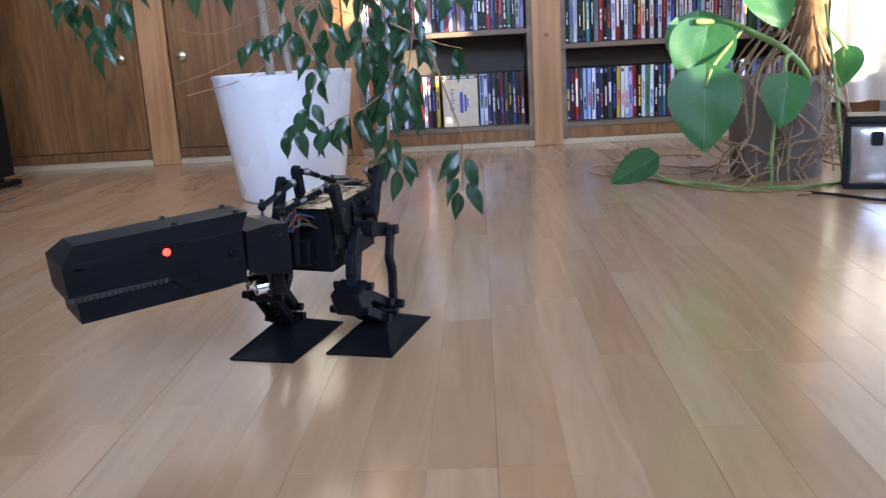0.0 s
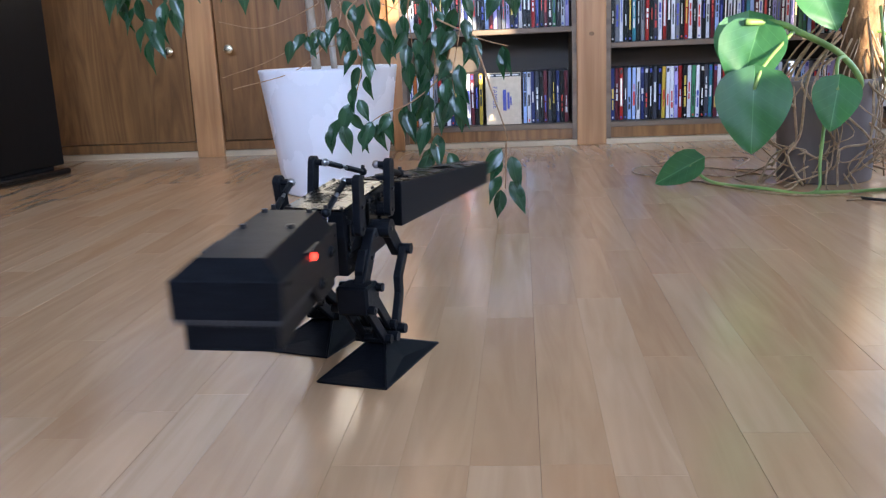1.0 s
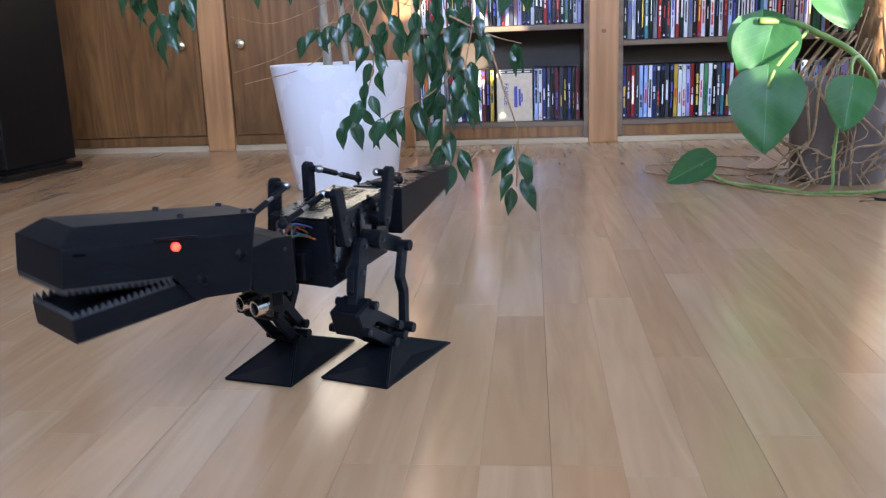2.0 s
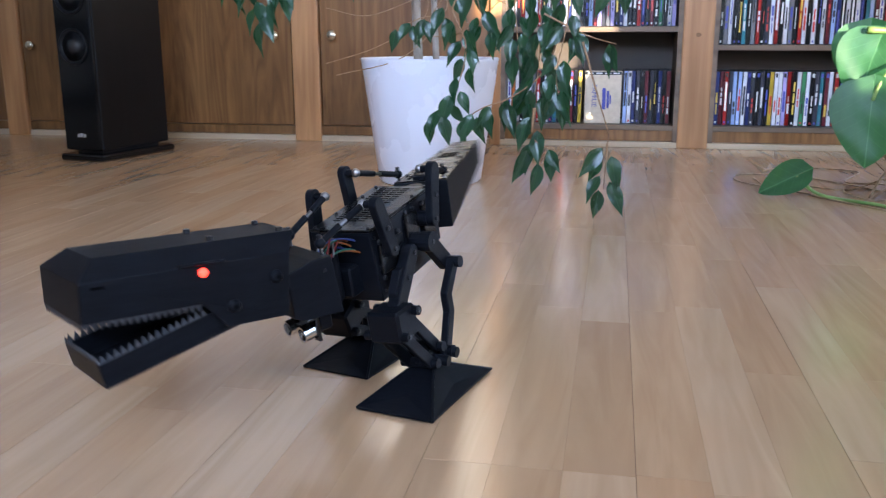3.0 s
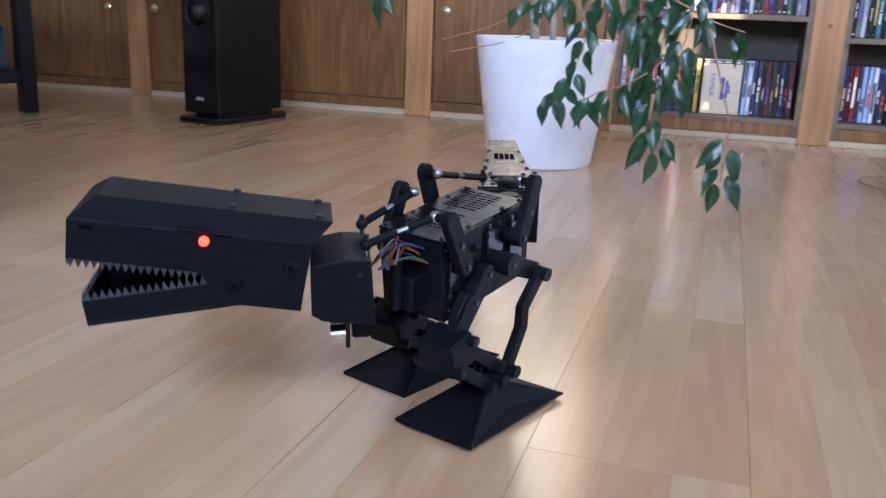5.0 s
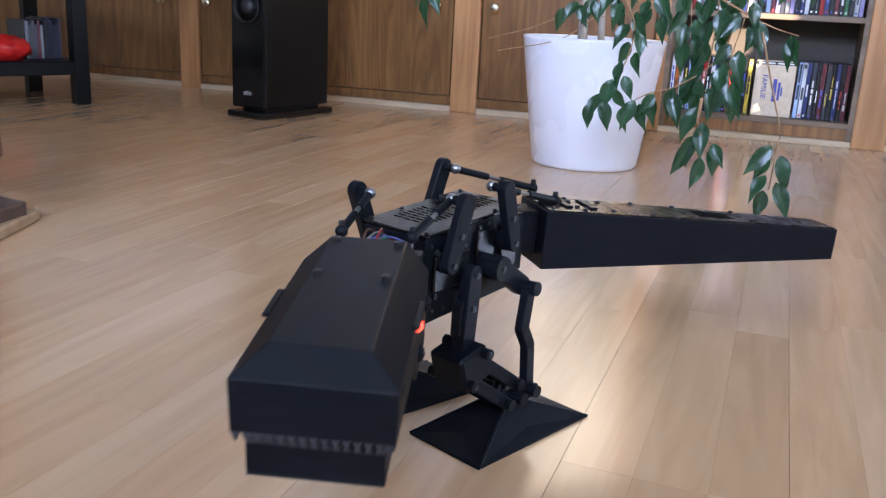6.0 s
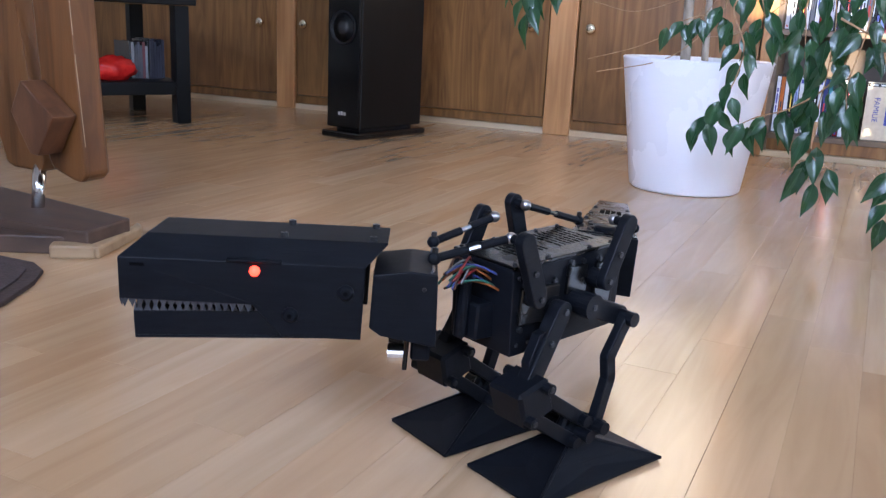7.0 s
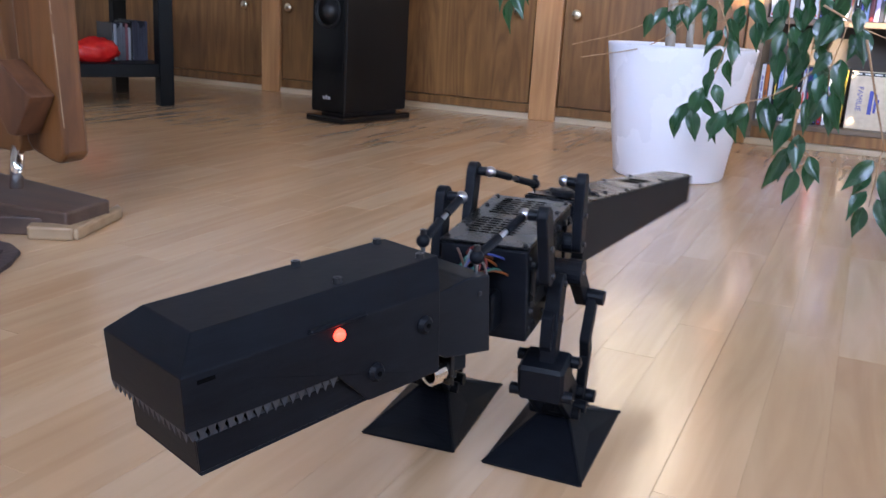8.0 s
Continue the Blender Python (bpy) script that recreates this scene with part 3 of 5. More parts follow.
def fig():
    f = thing("weeping_fig", "weeping fig with drooping dark green leaves, rooted in the white pot", "plant")
    r = random.Random(21)
    cx, cy = POT
    trunk = smooth_line([(cx - 0.03, cy, 0.28), (cx - 0.035, cy - 0.01, 0.6), (cx - 0.01, cy, 1.0), (cx + 0.02, cy - 0.02, 1.5)], 5)
    part("trunk", tube(trunk, [0.013 - 0.006 * i / len(trunk) for i in range(len(trunk))], 10), M_BARK, f, "grey slender trunk", smooth=True)
    trunk2 = smooth_line([(cx + 0.015, cy + 0.02, 0.28), (cx + 0.0, cy + 0.02, 0.6), (cx - 0.05, cy + 0.03, 1.1), (cx - 0.1, cy, 1.5)], 5)
    part("trunk", tube(trunk2, [0.009 - 0.004 * i / len(trunk2) for i in range(len(trunk2))], 8), M_BARK, f, "grey slender trunk", smooth=True)

    def branch(points, leaves, origin=None, spread=1.0):
        pts = [Vector(p) for p in points]
        if origin:
            pts = [Vector(o) for o in origin] + pts
        line = smooth_line(pts, 6)
        part("twig", tube(line, [0.0024 - 0.0016 * i / len(line) for i in range(len(line))], 5), M_TWIG, f, smooth=True)
        vis = smooth_line([Vector(p) for p in points], 10)
        for k in range(leaves):
            u = 0.12 + 0.88 * (k + r.uniform(-0.2, 0.2)) / max(1, leaves - 1)
            q = vis[min(len(vis) - 1, max(0, int(u * (len(vis) - 1))))]
            side = 1 if k % 2 else -1
            a = r.uniform(-0.9, 0.9)
            way = Vector((side * r.uniform(0.05, 0.6) * spread + 0.0, -0.25 * math.cos(a) + 0.25 * r.uniform(-1, 1), -r.uniform(0.75, 1.1)))
            if k == leaves - 1:
                way = Vector((r.uniform(-0.15, 0.15), -0.1, -1))
            face = Vector((r.uniform(-0.8, 0.8), -1.0, r.uniform(0.1, 0.7)))
            at = q + Vector((side * 0.010, r.uniform(-0.012, 0.012), -0.006))
            hang(r.choice(FIG_LEAVES), at, way, face, f)
        return line

    crown = (cx, cy - 0.05, 1.05)
    branch([(-0.787, 1.0, 0.613), (-0.767, 1.0, 0.492), (-0.732, 1.0, 0.42)], 9, [crown, (-0.72, 1.1, 0.85)])
    branch([(-0.623, 1.0, 0.615), (-0.68, 1.0, 0.524), (-0.704, 1.0, 0.47)], 7, [crown, (-0.6, 1.1, 0.8)])
    branch([(-0.874, 1.02, 0.608), (-0.822, 1.02, 0.55), (-0.815, 1.02, 0.51)], 6, [crown, (-0.8, 1.1, 0.8)])
    branch([(-0.541, 1.05, 0.64), (-0.543, 1.05, 0.57), (-0.55, 1.05, 0.545)], 4, [crown, (-0.5, 1.1, 0.8)])
    branch([(-0.426, 1.05, 0.64), (-0.46, 1.05, 0.57), (-0.468, 1.05, 0.55)], 4, [crown, (-0.43, 1.1, 0.8)])
    branch([(-0.338, 1.1, 0.571), (-0.325, 1.1, 0.445), (-0.385, 1.1, 0.425), (-0.435, 1.1, 0.405)], 9, [crown, (-0.36, 1.15, 0.75)])
    branch([(-0.269, 1.05, 0.575), (-0.240, 1.05, 0.445), (-0.222, 1.05, 0.40)], 8, [crown, (-0.3, 1.15, 0.8)])
    branch([(-0.292, 1.0, 0.445), (-0.262, 1.0, 0.36), (-0.288, 1.0, 0.26), (-0.345, 1.0, 0.195)], 13, [(-0.25, 1.05, 0.5)])
    branch([(-0.084, 0.95, 0.310), (-0.15, 0.95, 0.255), (-0.215, 0.95, 0.230), (-0.255, 0.95, 0.205)], 9, [(-0.05, 0.95, 0.4)])
    branch([(-0.125, 0.95, 0.569), (-0.095, 0.95, 0.44), (-0.095, 0.95, 0.33), (-0.105, 0.95, 0.24)], 15, [crown, (-0.18, 1.05, 0.75)])
    branch([(-0.041, 0.92, 0.539), (-0.035, 0.92, 0.42), (-0.055, 0.92, 0.31), (-0.048, 0.92, 0.25)], 14, [crown, (-0.1, 1.0, 0.75)])
    branch([(-0.150, 0.97, 0.46), (-0.145, 0.96, 0.40), (-0.140, 0.95, 0.35)], 7, [(-0.12, 0.97, 0.55)])
    branch([(-0.084, 0.92, 0.428), (0.003, 0.92, 0.385), (0.066, 0.92, 0.366)], 5)
    branch([(-0.097, 0.9, 0.235), (-0.098, 0.9, 0.170), (-0.050, 0.9, 0.142)], 5)
    branch([(-0.100, 0.9, 0.235), (-0.103, 0.9, 0.175), (-0.097, 0.9, 0.118)], 4)
    branch([(-0.001, 0.88, 0.371), (0.034, 0.88, 0.259), (0.057, 0.88, 0.187), (0.056, 0.88, 0.16)], 0)
    branch([(0.056, 0.88, 0.165), (0.055, 0.88, 0.125), (0.052, 0.88, 0.068)], 7, spread=1.3)
    branch([(-0.191, 1.0, 0.60), (-0.173, 1.0, 0.53), (-0.150, 1.0, 0.495)], 5, [crown])
    branch([(0.03, 0.95, 0.58), (0.038, 0.95, 0.515), (0.07, 0.95, 0.49)], 6, [crown])
    for p in ([(-0.40, 1.25, 0.50), (-0.402, 1.2, 0.425), (-0.521, 1.2, 0.357), (-0.654, 1.2, 0.316)], [(-0.42, 1.3, 0.50), (-0.41, 1.2, 0.478), (-0.541, 1.2, 0.433), (-0.65, 1.2, 0.452)],
              [(-0.40, 1.3, 0.52), (-0.344, 1.2, 0.448), (-0.453, 1.2, 0.333), (-0.629, 1.2, 0.287)], [(-0.42, 1.33, 0.42), (-0.33, 1.25, 0.50), (-0.2, 1.2, 0.46)], [(-0.42, 1.33, 0.38), (-0.3, 1.25, 0.40), (-0.15, 1.15, 0.52)]):
        part("dry_twig", tube(smooth_line(p, 6), 0.0011, 4), M_TWIG, f, "bare brown twig")


fig()

# ---- philodendron on a moss pole ----
M_CLAY = surf("dull_brown_pot", (0.11, 0.085, 0.075), (0.17, 0.135, 0.12), rough=0.6, scale=(14, 14, 5), big=0.2, bump=0.1)
M_COIR = surf("coconut_fibre", (0.16, 0.08, 0.035), (0.34, 0.19, 0.09), rough=0.95, scale=(120, 120, 30), bump=1.0, bump_scale=180)
BIG = {k: leaf_meshes("leaf", [s], M_BIGLEAF, fold=f, droop=d, heart=0.42, n=14, m=4)[0] for k, s, f, d in
       (("a", (0.140, 0.166), 0.16, 0.10), ("b", (0.126, 0.152), 0.25, 0.2), ("c", (0.090, 0.104), 0.30, 0.12), ("d", (0.095, 0.112), 0.3, 0.15), ("e", (0.075, 0.095), 0.3, 0.15), ("f", (0.098, 0.080), 0.5, 0.1))}


def philodendron():
    p = thing("philodendron", "large heart-leaved philodendron climbing a coir pole in a brown pot", "plant")
    px, py = 0.855, 1.32
    part("pot", turned(lathe([(0.108, 0.0), (0.112, 0.006), (0.122, 0.235), (0.126, 0.25), (0.122, 0.252), (0.113, 0.245), (0.110, 0.21)], 40), pose(px, py, 0)), M_CLAY, p, "dull grey-brown plastic pot", smooth=True)
    part("soil", turned(lathe([(0.111, 0.20), (0.112, 0.222), (0.05, 0.228), (0.01, 0.23)], 24), pose(px, py, 0)), M_SOIL, p)
    part("moss_pole", tube([(px + 0.07, py, 0.2), (px + 0.075, py, 0.6), (px + 0.08, py, 1.3)], 0.045, 18), M_COIR, p, "brown coir support pole", smooth=True)
    cam_way = Vector((-0.30, -1, 0.12))

    def big(kind, top, tip, face):
        me = BIG[kind]
        return hang(me, top, Vector(tip) - Vector(top), face, p)
    big("a", (0.606, 1.05, 0.245), (0.597, 1.02, 0.10), cam_way)
    big("b", (0.622, 1.12, 0.355), (0.585, 1.10, 0.24), (-0.35, -1, 0.45))
    big("c", (0.786, 1.05, 0.238), (0.768, 1.03, 0.145), cam_way)
    big("d", (0.735, 1.04, 0.455), (0.765, 1.0, 0.365), (-0.4, -1, 0.6))
    big("e", (0.990, 1.25, 0.290), (0.985, 1.23, 0.21), (0.75, 0.6, 0.6))
    big("f", (0.505, 1.24, 0.056), (0.415, 1.26, 0.004), (0.25, -1, 0.55))
    # extra leaf hidden behind the other, added to keep sun off the boxed set
    big("b", (0.625, 1.20, 0.37), (0.62, 1.19, 0.245), (-0.3, -1, 0.4))
    r = random.Random(4)
    # foliage above, around the pole
    for k in range(22):
        a = r.uniform(-2.9, -0.1) if k < 16 else r.uniform(0, 6.28)
        q = Vector((px + 0.07 + 0.20 * math.cos(a) * r.uniform(0.6, 1.3), py + 0.18 * math.sin(a), 0.66 + 0.03 * k + r.uniform(-0.03, 0.03)))
        out = Vector((math.cos(a), math.sin(a), 0.3))
        hang(BIG[r.choice("abc")], q, Vector((math.cos(a) * 0.5, math.sin(a) * 0.5, -1)), out, p)
        part("stalk", tube(smooth_line([(px + 0.075, py, q.z - 0.1), (px + 0.075 + 0.5 * (q.x - px - 0.075), (py + q.y) / 2, q.z + 0.05), q], 4), 0.0035, 6), M_STEM, p, smooth=True)
    # more leaves above the view, added to shade the film cases
    for k in range(10):
        q = Vector((0.62 + 0.03 * k, 1.16 + 0.03 * (k % 3), 0.72 + 0.07 * (k % 2) + r.uniform(-0.03, 0.03)))
        hang(BIG["a" if k % 2 else "b"], q, (r.uniform(-0.2, 0.2), -0.25, -1), (-0.2 + r.uniform(-0.3, 0.3), -1, 0.4), p)
    stems = [[(0.60, 1.12, 0.395), (0.675, 1.13, 0.389), (0.727, 1.14, 0.367), (0.818, 1.15, 0.318), (0.880, 1.18, 0.255), (0.90, 1.25, 0.21)],
             [(0.606, 1.05, 0.248), (0.63, 1.06, 0.30), (0.70, 1.10, 0.37)], [(0.786, 1.05, 0.24), (0.80, 1.10, 0.30), (0.83, 1.14, 0.31)],
             [(0.780, 1.10, 0.19), (0.772, 1.095, 0.08), (0.760, 1.085, 0.006), (0.66, 1.16, 0.006), (0.56, 1.235, 0.012), (0.505, 1.24, 0.054)],
             [(1.00, 1.20, 0.10), (0.99, 1.17, 0.008), (0.88, 1.09, 0.006), (0.76, 1.083, 0.006)], [(0.997, 1.25, 0.31), (0.96, 1.28, 0.36), (0.915, 1.3, 0.34)],
             [(0.735, 1.04, 0.457), (0.78, 1.1, 0.44), (0.86, 1.24, 0.40)], [(0.93, 1.22, 0.42), (0.955, 1.2, 0.22), (0.975, 1.19, 0.02)]]
    for i, s in enumerate(stems):
        part("stem", tube(smooth_line(s, 6), 0.0075 if i == 0 else 0.004, 8), M_STEM, p, "thick green stem", smooth=True)
    # roots that hang from the pole and wander over the floor
    for k in range(32):
        a = r.uniform(-3.0, 0.1)
        x0, y0 = px + 0.05 * math.cos(a) + 0.04, py + 0.06 * math.sin(a)
        rad = r.uniform(0.118, 0.135)
        e = (px + rad * math.cos(a), py + rad * math.sin(a))
        z1 = r.uniform(0.0, 0.12) if k % 3 else 0.004
        line = smooth_line([(x0, y0, r.uniform(0.30, 0.42)), (e[0] + r.uniform(-0.02, 0.02), e[1], r.uniform(0.22, 0.28)), (e[0] + r.uniform(-0.09, 0.09), e[1] - 0.015, r.uniform(0.1, 0.18)), (e[0] + r.uniform(-0.05, 0.05), e[1] - 0.024, r.uniform(0.05, 0.1)), (e[0] + r.uniform(-0.09, 0.09), e[1] - 0.024, z1)], 5)
        part("root", tube(line, r.uniform(0.0014, 0.0036), 5), M_ROOT, p, smooth=True)
    ground = [[(0.75, 1.20, 0.02), (0.742, 1.35, 0.004), (0.60, 1.55, 0.004), (0.44, 1.60, 0.004), (0.40, 1.47, 0.004), (0.50, 1.34, 0.004), (0.60, 1.25, 0.004)],
              [(0.76, 1.19, 0.02), (0.70, 1.13, 0.004), (0.58, 1.26, 0.004), (0.47, 1.38, 0.004), (0.45, 1.52, 0.004)], [(0.73, 1.3, 0.03), (0.68, 1.5, 0.004), (0.76, 1.7, 0.004), (0.62, 1.75, 0.004), (0.5, 1.68, 0.004)],
              [(0.86, 1.19, 0.03), (0.84, 1.08, 0.004), (0.74, 1.06, 0.004), (0.66, 1.11, 0.004), (0.55, 1.27, 0.004)], [(0.72, 1.28, 0.05), (0.66, 1.37, 0.004), (0.58, 1.40, 0.004), (0.50, 1.47, 0.004)],
              [(0.82, 1.19, 0.06), (0.80, 1.11, 0.004), (0.85, 1.02, 0.004), (0.80, 0.99, 0.003)], [(0.78, 1.2, 0.05), (0.70, 1.22, 0.004), (0.64, 1.31, 0.004), (0.66, 1.42, 0.004)]]
    for s in ground:
        part("root", tube(smooth_line(s, 7), 0.0024, 5), M_ROOT, p, "brown root lying on the floor", smooth=True)


philodendron()

# ---- silver bag, cable and white curtain beside the philodendron ----
M_FOIL = surf("silver_foil", (0.55, 0.56, 0.6), (0.8, 0.8, 0.84), rough=0.25, scale=(18, 18, 18), metal=0.85, bump=1.0, bump_scale=16)


def silver_bag():
    b = thing("cool_bag", "crinkled silver foil bag with black edging on the floor", "bag", pose(0.93, 1.06, 0, 0, 0, -20))
    bm = box(0, 0.30, 0, 0.10, 0.004, 0.150, 0.01)
    bmesh.ops.subdivide_edges(bm, edges=list(bm.edges), cuts=6, use_grid_fill=True)
    for v in bm.verts:
        n = noise.noise_vector(v.co * 17) * 0.007
        v.co += Vector((n.x, n.y, n.z * 0.5))
    part("panel", bm, M_FOIL, b, "crinkled silver foil panel", smooth=True)
    part("top_edge", box(-0.004, 0.304, -0.006, 0.106, 0.150, 0.166, 0.004), M_RUBBER, b, "black fabric top edge")
    part("bottom_edge", box(-0.004, 0.304, -0.006, 0.106, 0.0, 0.010, 0.003), M_RUBBER, b)
    part("corner_edge", box(-0.008, 0.006, -0.008, 0.006, 0.008, 0.152, 0.003), M_RUBBER, b)
    part("buckle", box(0.05, 0.075, -0.014, -0.002, 0.100, 0.132, 0.003), M_RUBBER, b, "black buckle")


silver_bag()


def cable():
    c = part("cable", tube(smooth_line([(0.835, 1.005, 0.005), (0.883, 0.965, 0.004), (0.95, 0.88, 0.004), (1.1, 0.84, 0.004), (1.5, 1.0, 0.004)], 8), 0.0035, 8), M_RUBBER, None, smooth=True)
    tagged(c, "thin black cable lying on the floor", "cable")


cable()
M_CURTAIN = surf("white_curtain_cloth", (0.7, 0.68, 0.66), (0.82, 0.8, 0.78), rough=0.9, scale=(90, 90, 90), bump=0.3)


def curtain():
    bm = bmesh.new()
    n = 40
    cols = []
    for i in range(n + 1):
        u = i / n
        x, y = 1.22 + 0.55 * u, 1.95 + 0.025 * math.sin(30 * u)
        cols.append([bm.verts.new((x, y, 0.12)), bm.verts.new((x, y, HIGH))])
    for a, b in zip(cols, cols[1:]):
        bm.faces.new((a[0], b[0], b[1], a[1]))
    c = part("curtain", bm, M_CURTAIN, None, smooth=True)
    m = c.modifiers.new("thickness", "SOLIDIFY")
    m.thickness = 0.002
    tagged(c, "white cloth curtain hanging from the ceiling", "curtain")


curtain()

# ---- foot of the wooden stair ----
M_STAIR = surf("worn_oak", (0.068, 0.023, 0.0066), (0.165, 0.064, 0.0195), rough=0.34, scale=(26, 26, 2.4), big=0.25, bump=0.2, bump_scale=40, warp=1.0, bump_stretch=(5, 5, 0.6))
M_STAIRDARK = surf("dark_stair_wood", (0.045, 0.024, 0.016), (0.085, 0.048, 0.032), rough=0.55, scale=(4, 30, 30), big=0.2, bump=0.2)
M_CLEAT = surf("scuffed_oak", (0.055, 0.020, 0.009), (0.115, 0.046, 0.020), rough=0.42, scale=(26, 26, 5), big=0.3, bump=0.25, bump_scale=50, warp=1.0)
M_RAWWOOD = surf("pale_raw_wood", (0.24, 0.15, 0.08), (0.34, 0.23, 0.13), rough=0.6, scale=(6, 30, 30))


def xz_slab(outline, y0, y1, bevel):
    bm = extrude_xy([(x, z) for x, z in outline], -y1, -y0, bevel=bevel)
    return turned(bm, Matrix.Rotation(radians(90), 4, "X"))


def stair():
    s = thing("staircase", "worn brown wooden staircase posts above a plank base", "staircase")
    part("post", xz_slab([(-1.402, HIGH), (-1.247, 0.130), (-1.238, 0.116), (-1.190, 0.100), (-1.172, 0.098), (-1.157, 0.112), (-1.177, 0.400), (-1.314, HIGH)], 0.10, 0.152, 0.007), M_STAIR, s, "thick leaning oak post with chipped edges")
    part("chip_line", tube([(-1.1590, 0.102, 0.16), (-1.1665, 0.102, 0.25), (-1.1715, 0.102, 0.31)], 0.0007, 5), M_RAWWOOD, s, "pale chipped varnish along the edge")
    part("chip_line", tube([(-1.1735, 0.1015, 0.34), (-1.1765, 0.1015, 0.39), (-1.180, 0.1015, 0.43)], 0.0009, 5), M_RAWWOOD, s, "pale chipped varnish along the edge")
    part("post", xz_slab([(-1.76, HIGH), (-1.40, 0.19), (-1.372, 0.112), (-1.352, 0.104), (-1.285, 0.102), (-1.276, 0.122), (-1.322, 0.400), (-1.60, HIGH)], 0.115, 0.165, 0.006), M_STAIR, s, "thick leaning oak post with chipped edges")
    part("cleat", xz_slab([(-1.240, 0.266), (-1.170, 0.212), (-1.210, 0.146), (-1.228, 0.148), (-1.268, 0.215)], 0.050, 0.098, 0.002), M_CLEAT, s, "worn oak tread end with a grey top edge")
    part("steel_leg", rod((-1.286, 0.105, 0.040), (-1.299, 0.125, 0.112), 0.011, seg=20), M_STEEL, s, "polished steel tube", smooth=True)
    base = extrude_xy([(-1.085, 0.030), (-1.105, 0.140), (-1.80, 0.235), (-1.80, -0.02), (-1.30, 0.000)], 0.004, 0.042, bevel=0.004)
    part("base_plank", base, M_STAIRDARK, s, "dark scuffed base plank")
    part("riser", extrude_xy([(-1.125, 0.020), (-1.31, -0.008), (-1.80, -0.035), (-1.80, -0.075), (-1.25, -0.05)], 0.0, 0.03, bevel=0.003), M_STAIRDARK, s)
    part("edge_trim", extrude_xy([(-1.060, 0.028), (-1.090, 0.022), (-1.112, 0.145), (-1.150, 0.200), (-1.118, 0.180)], 0.0, 0.020, bevel=0.005), M_RAWWOOD, s, "pale raw wooden edge trim")
    part("edge_trim", extrude_xy([(-1.065, 0.024), (-1.090, 0.040), (-1.145, 0.014), (-1.125, -0.012)], 0.0, 0.022, bevel=0.004), M_RAWWOOD, s, "pale raw wooden edge trim")


stair()
M_RUG = surf("brown_carpet", (0.04, 0.024, 0.022), (0.07, 0.044, 0.04), rough=0.95, scale=(160, 160, 160), bump=1.0, bump_scale=300)
M_RUGEDGE = surf("brown_edging", (0.035, 0.02, 0.017), (0.06, 0.036, 0.03), rough=0.9, scale=(120, 120, 120), bump=0.8)


def mat_():
    g = thing("stair_mat", "dark brown carpet stair mat with a rounded corner", "mat")
    pts = [(-1.9, -0.08), (-1.11, -0.052), (-1.066, -0.072), (-1.030, -0.118), (-0.985, -0.20), (-0.972, -0.26), (-1.0, -0.6), (-1.9, -0.6)]
    inner = [(-1.9, -0.10), (-1.115, -0.072), (-1.083, -0.088), (-1.050, -0.128), (-1.005, -0.208), (-0.994, -0.262), (-1.02, -0.58), (-1.9, -0.58)]
    part("edging", extrude_xy(pts, 0.0, 0.007, bevel=0.002), M_RUGEDGE, g, "darker sewn edging")
    part("carpet_face", extrude_xy(inner, 0.007, 0.010), M_RUG, g)


mat_()
# ---- walking robot dinosaur ----
M_PRINT = surf("matte_black_print", (0.0042, 0.0048, 0.0066), (0.0070, 0.0080, 0.0108), rough=0.42, spec=0.11, scale=(30, 30, 200), big=0.12, bump=0.12, bump_scale=60, bump_stretch=(1, 1, 22), rough_var=0.05)
M_PRINTTOP = surf("satin_black_lid", (0.0030, 0.0030, 0.0032), (0.0055, 0.0055, 0.0058), rough=0.27, spec=0.42, scale=(40, 40, 40), big=0.12, bump=0.06, bump_scale=90, rough_var=0.06)
M_TOOTH = surf("grey_print", (0.022, 0.023, 0.028), (0.04, 0.042, 0.049), rough=0.5, scale=(60, 60, 60))
M_SCREW = surf("black_oxide_screw", (0.02, 0.02, 0.022), (0.05, 0.05, 0.052), rough=0.3, metal=0.6)
M_CHROME = surf("chrome_rod_end", (0.30, 0.30, 0.31), (0.42, 0.42, 0.44), rough=0.28, metal=1.0, big=0.03)
M_HOLE = surf("dark_slot", (0.001, 0.001, 0.001), (0.002, 0.002, 0.002), rough=0.9, spec=0.04)
M_EYE = glow("red_led", (1.0, 0.035, 0.02), 1.6)
M_EYECORE = glow("red_led_core", (1.0, 0.45, 0.3), 14.0)
WIRES = [("red", (0.5, 0.03, 0.03)), ("green", (0.04, 0.3, 0.2)), ("orange", (0.6, 0.16, 0.03)), ("blue", (0.08, 0.12, 0.45)), ("brown", (0.2, 0.07, 0.04)), ("grey", (0.3, 0.3, 0.3))]
M_WIRE = {k: surf("wire_" + k, tuple(0.3 * v for v in c), tuple(0.45 * v for v in c), rough=0.45) for k, c in WIRES}

robot = thing("robot_dinosaur", "matte black walking robot dinosaur with glowing red eyes", "robot")
NECK, TAIL, HINGE = Vector((0.100, 0, 0.160)), Vector((-0.080, 0, 0.171)), Vector((0.140, 0, -0.004))
HIP, CRANK, CRANK_R, ROD = (0.033, 0.047, 0.157), (0.005, 0.058, 0.160), 0.045, 0.100
THIGH, SHIN, ANKLE_Z = 0.082, 0.076, 0.036
ARM = 0.055
FRONT_ARM, REAR_ARM = (0.062, 0.047, 0.171), (-0.022, 0.052, 0.178)
NECK_BALL, TAIL_BALL = (0.030, 0.029, 0.042), (-0.040, 0.028, 0.036)
LID = pose(0.0165, 0, 0.1995, 0, 4.2)  # the lid leans a little towards the neck


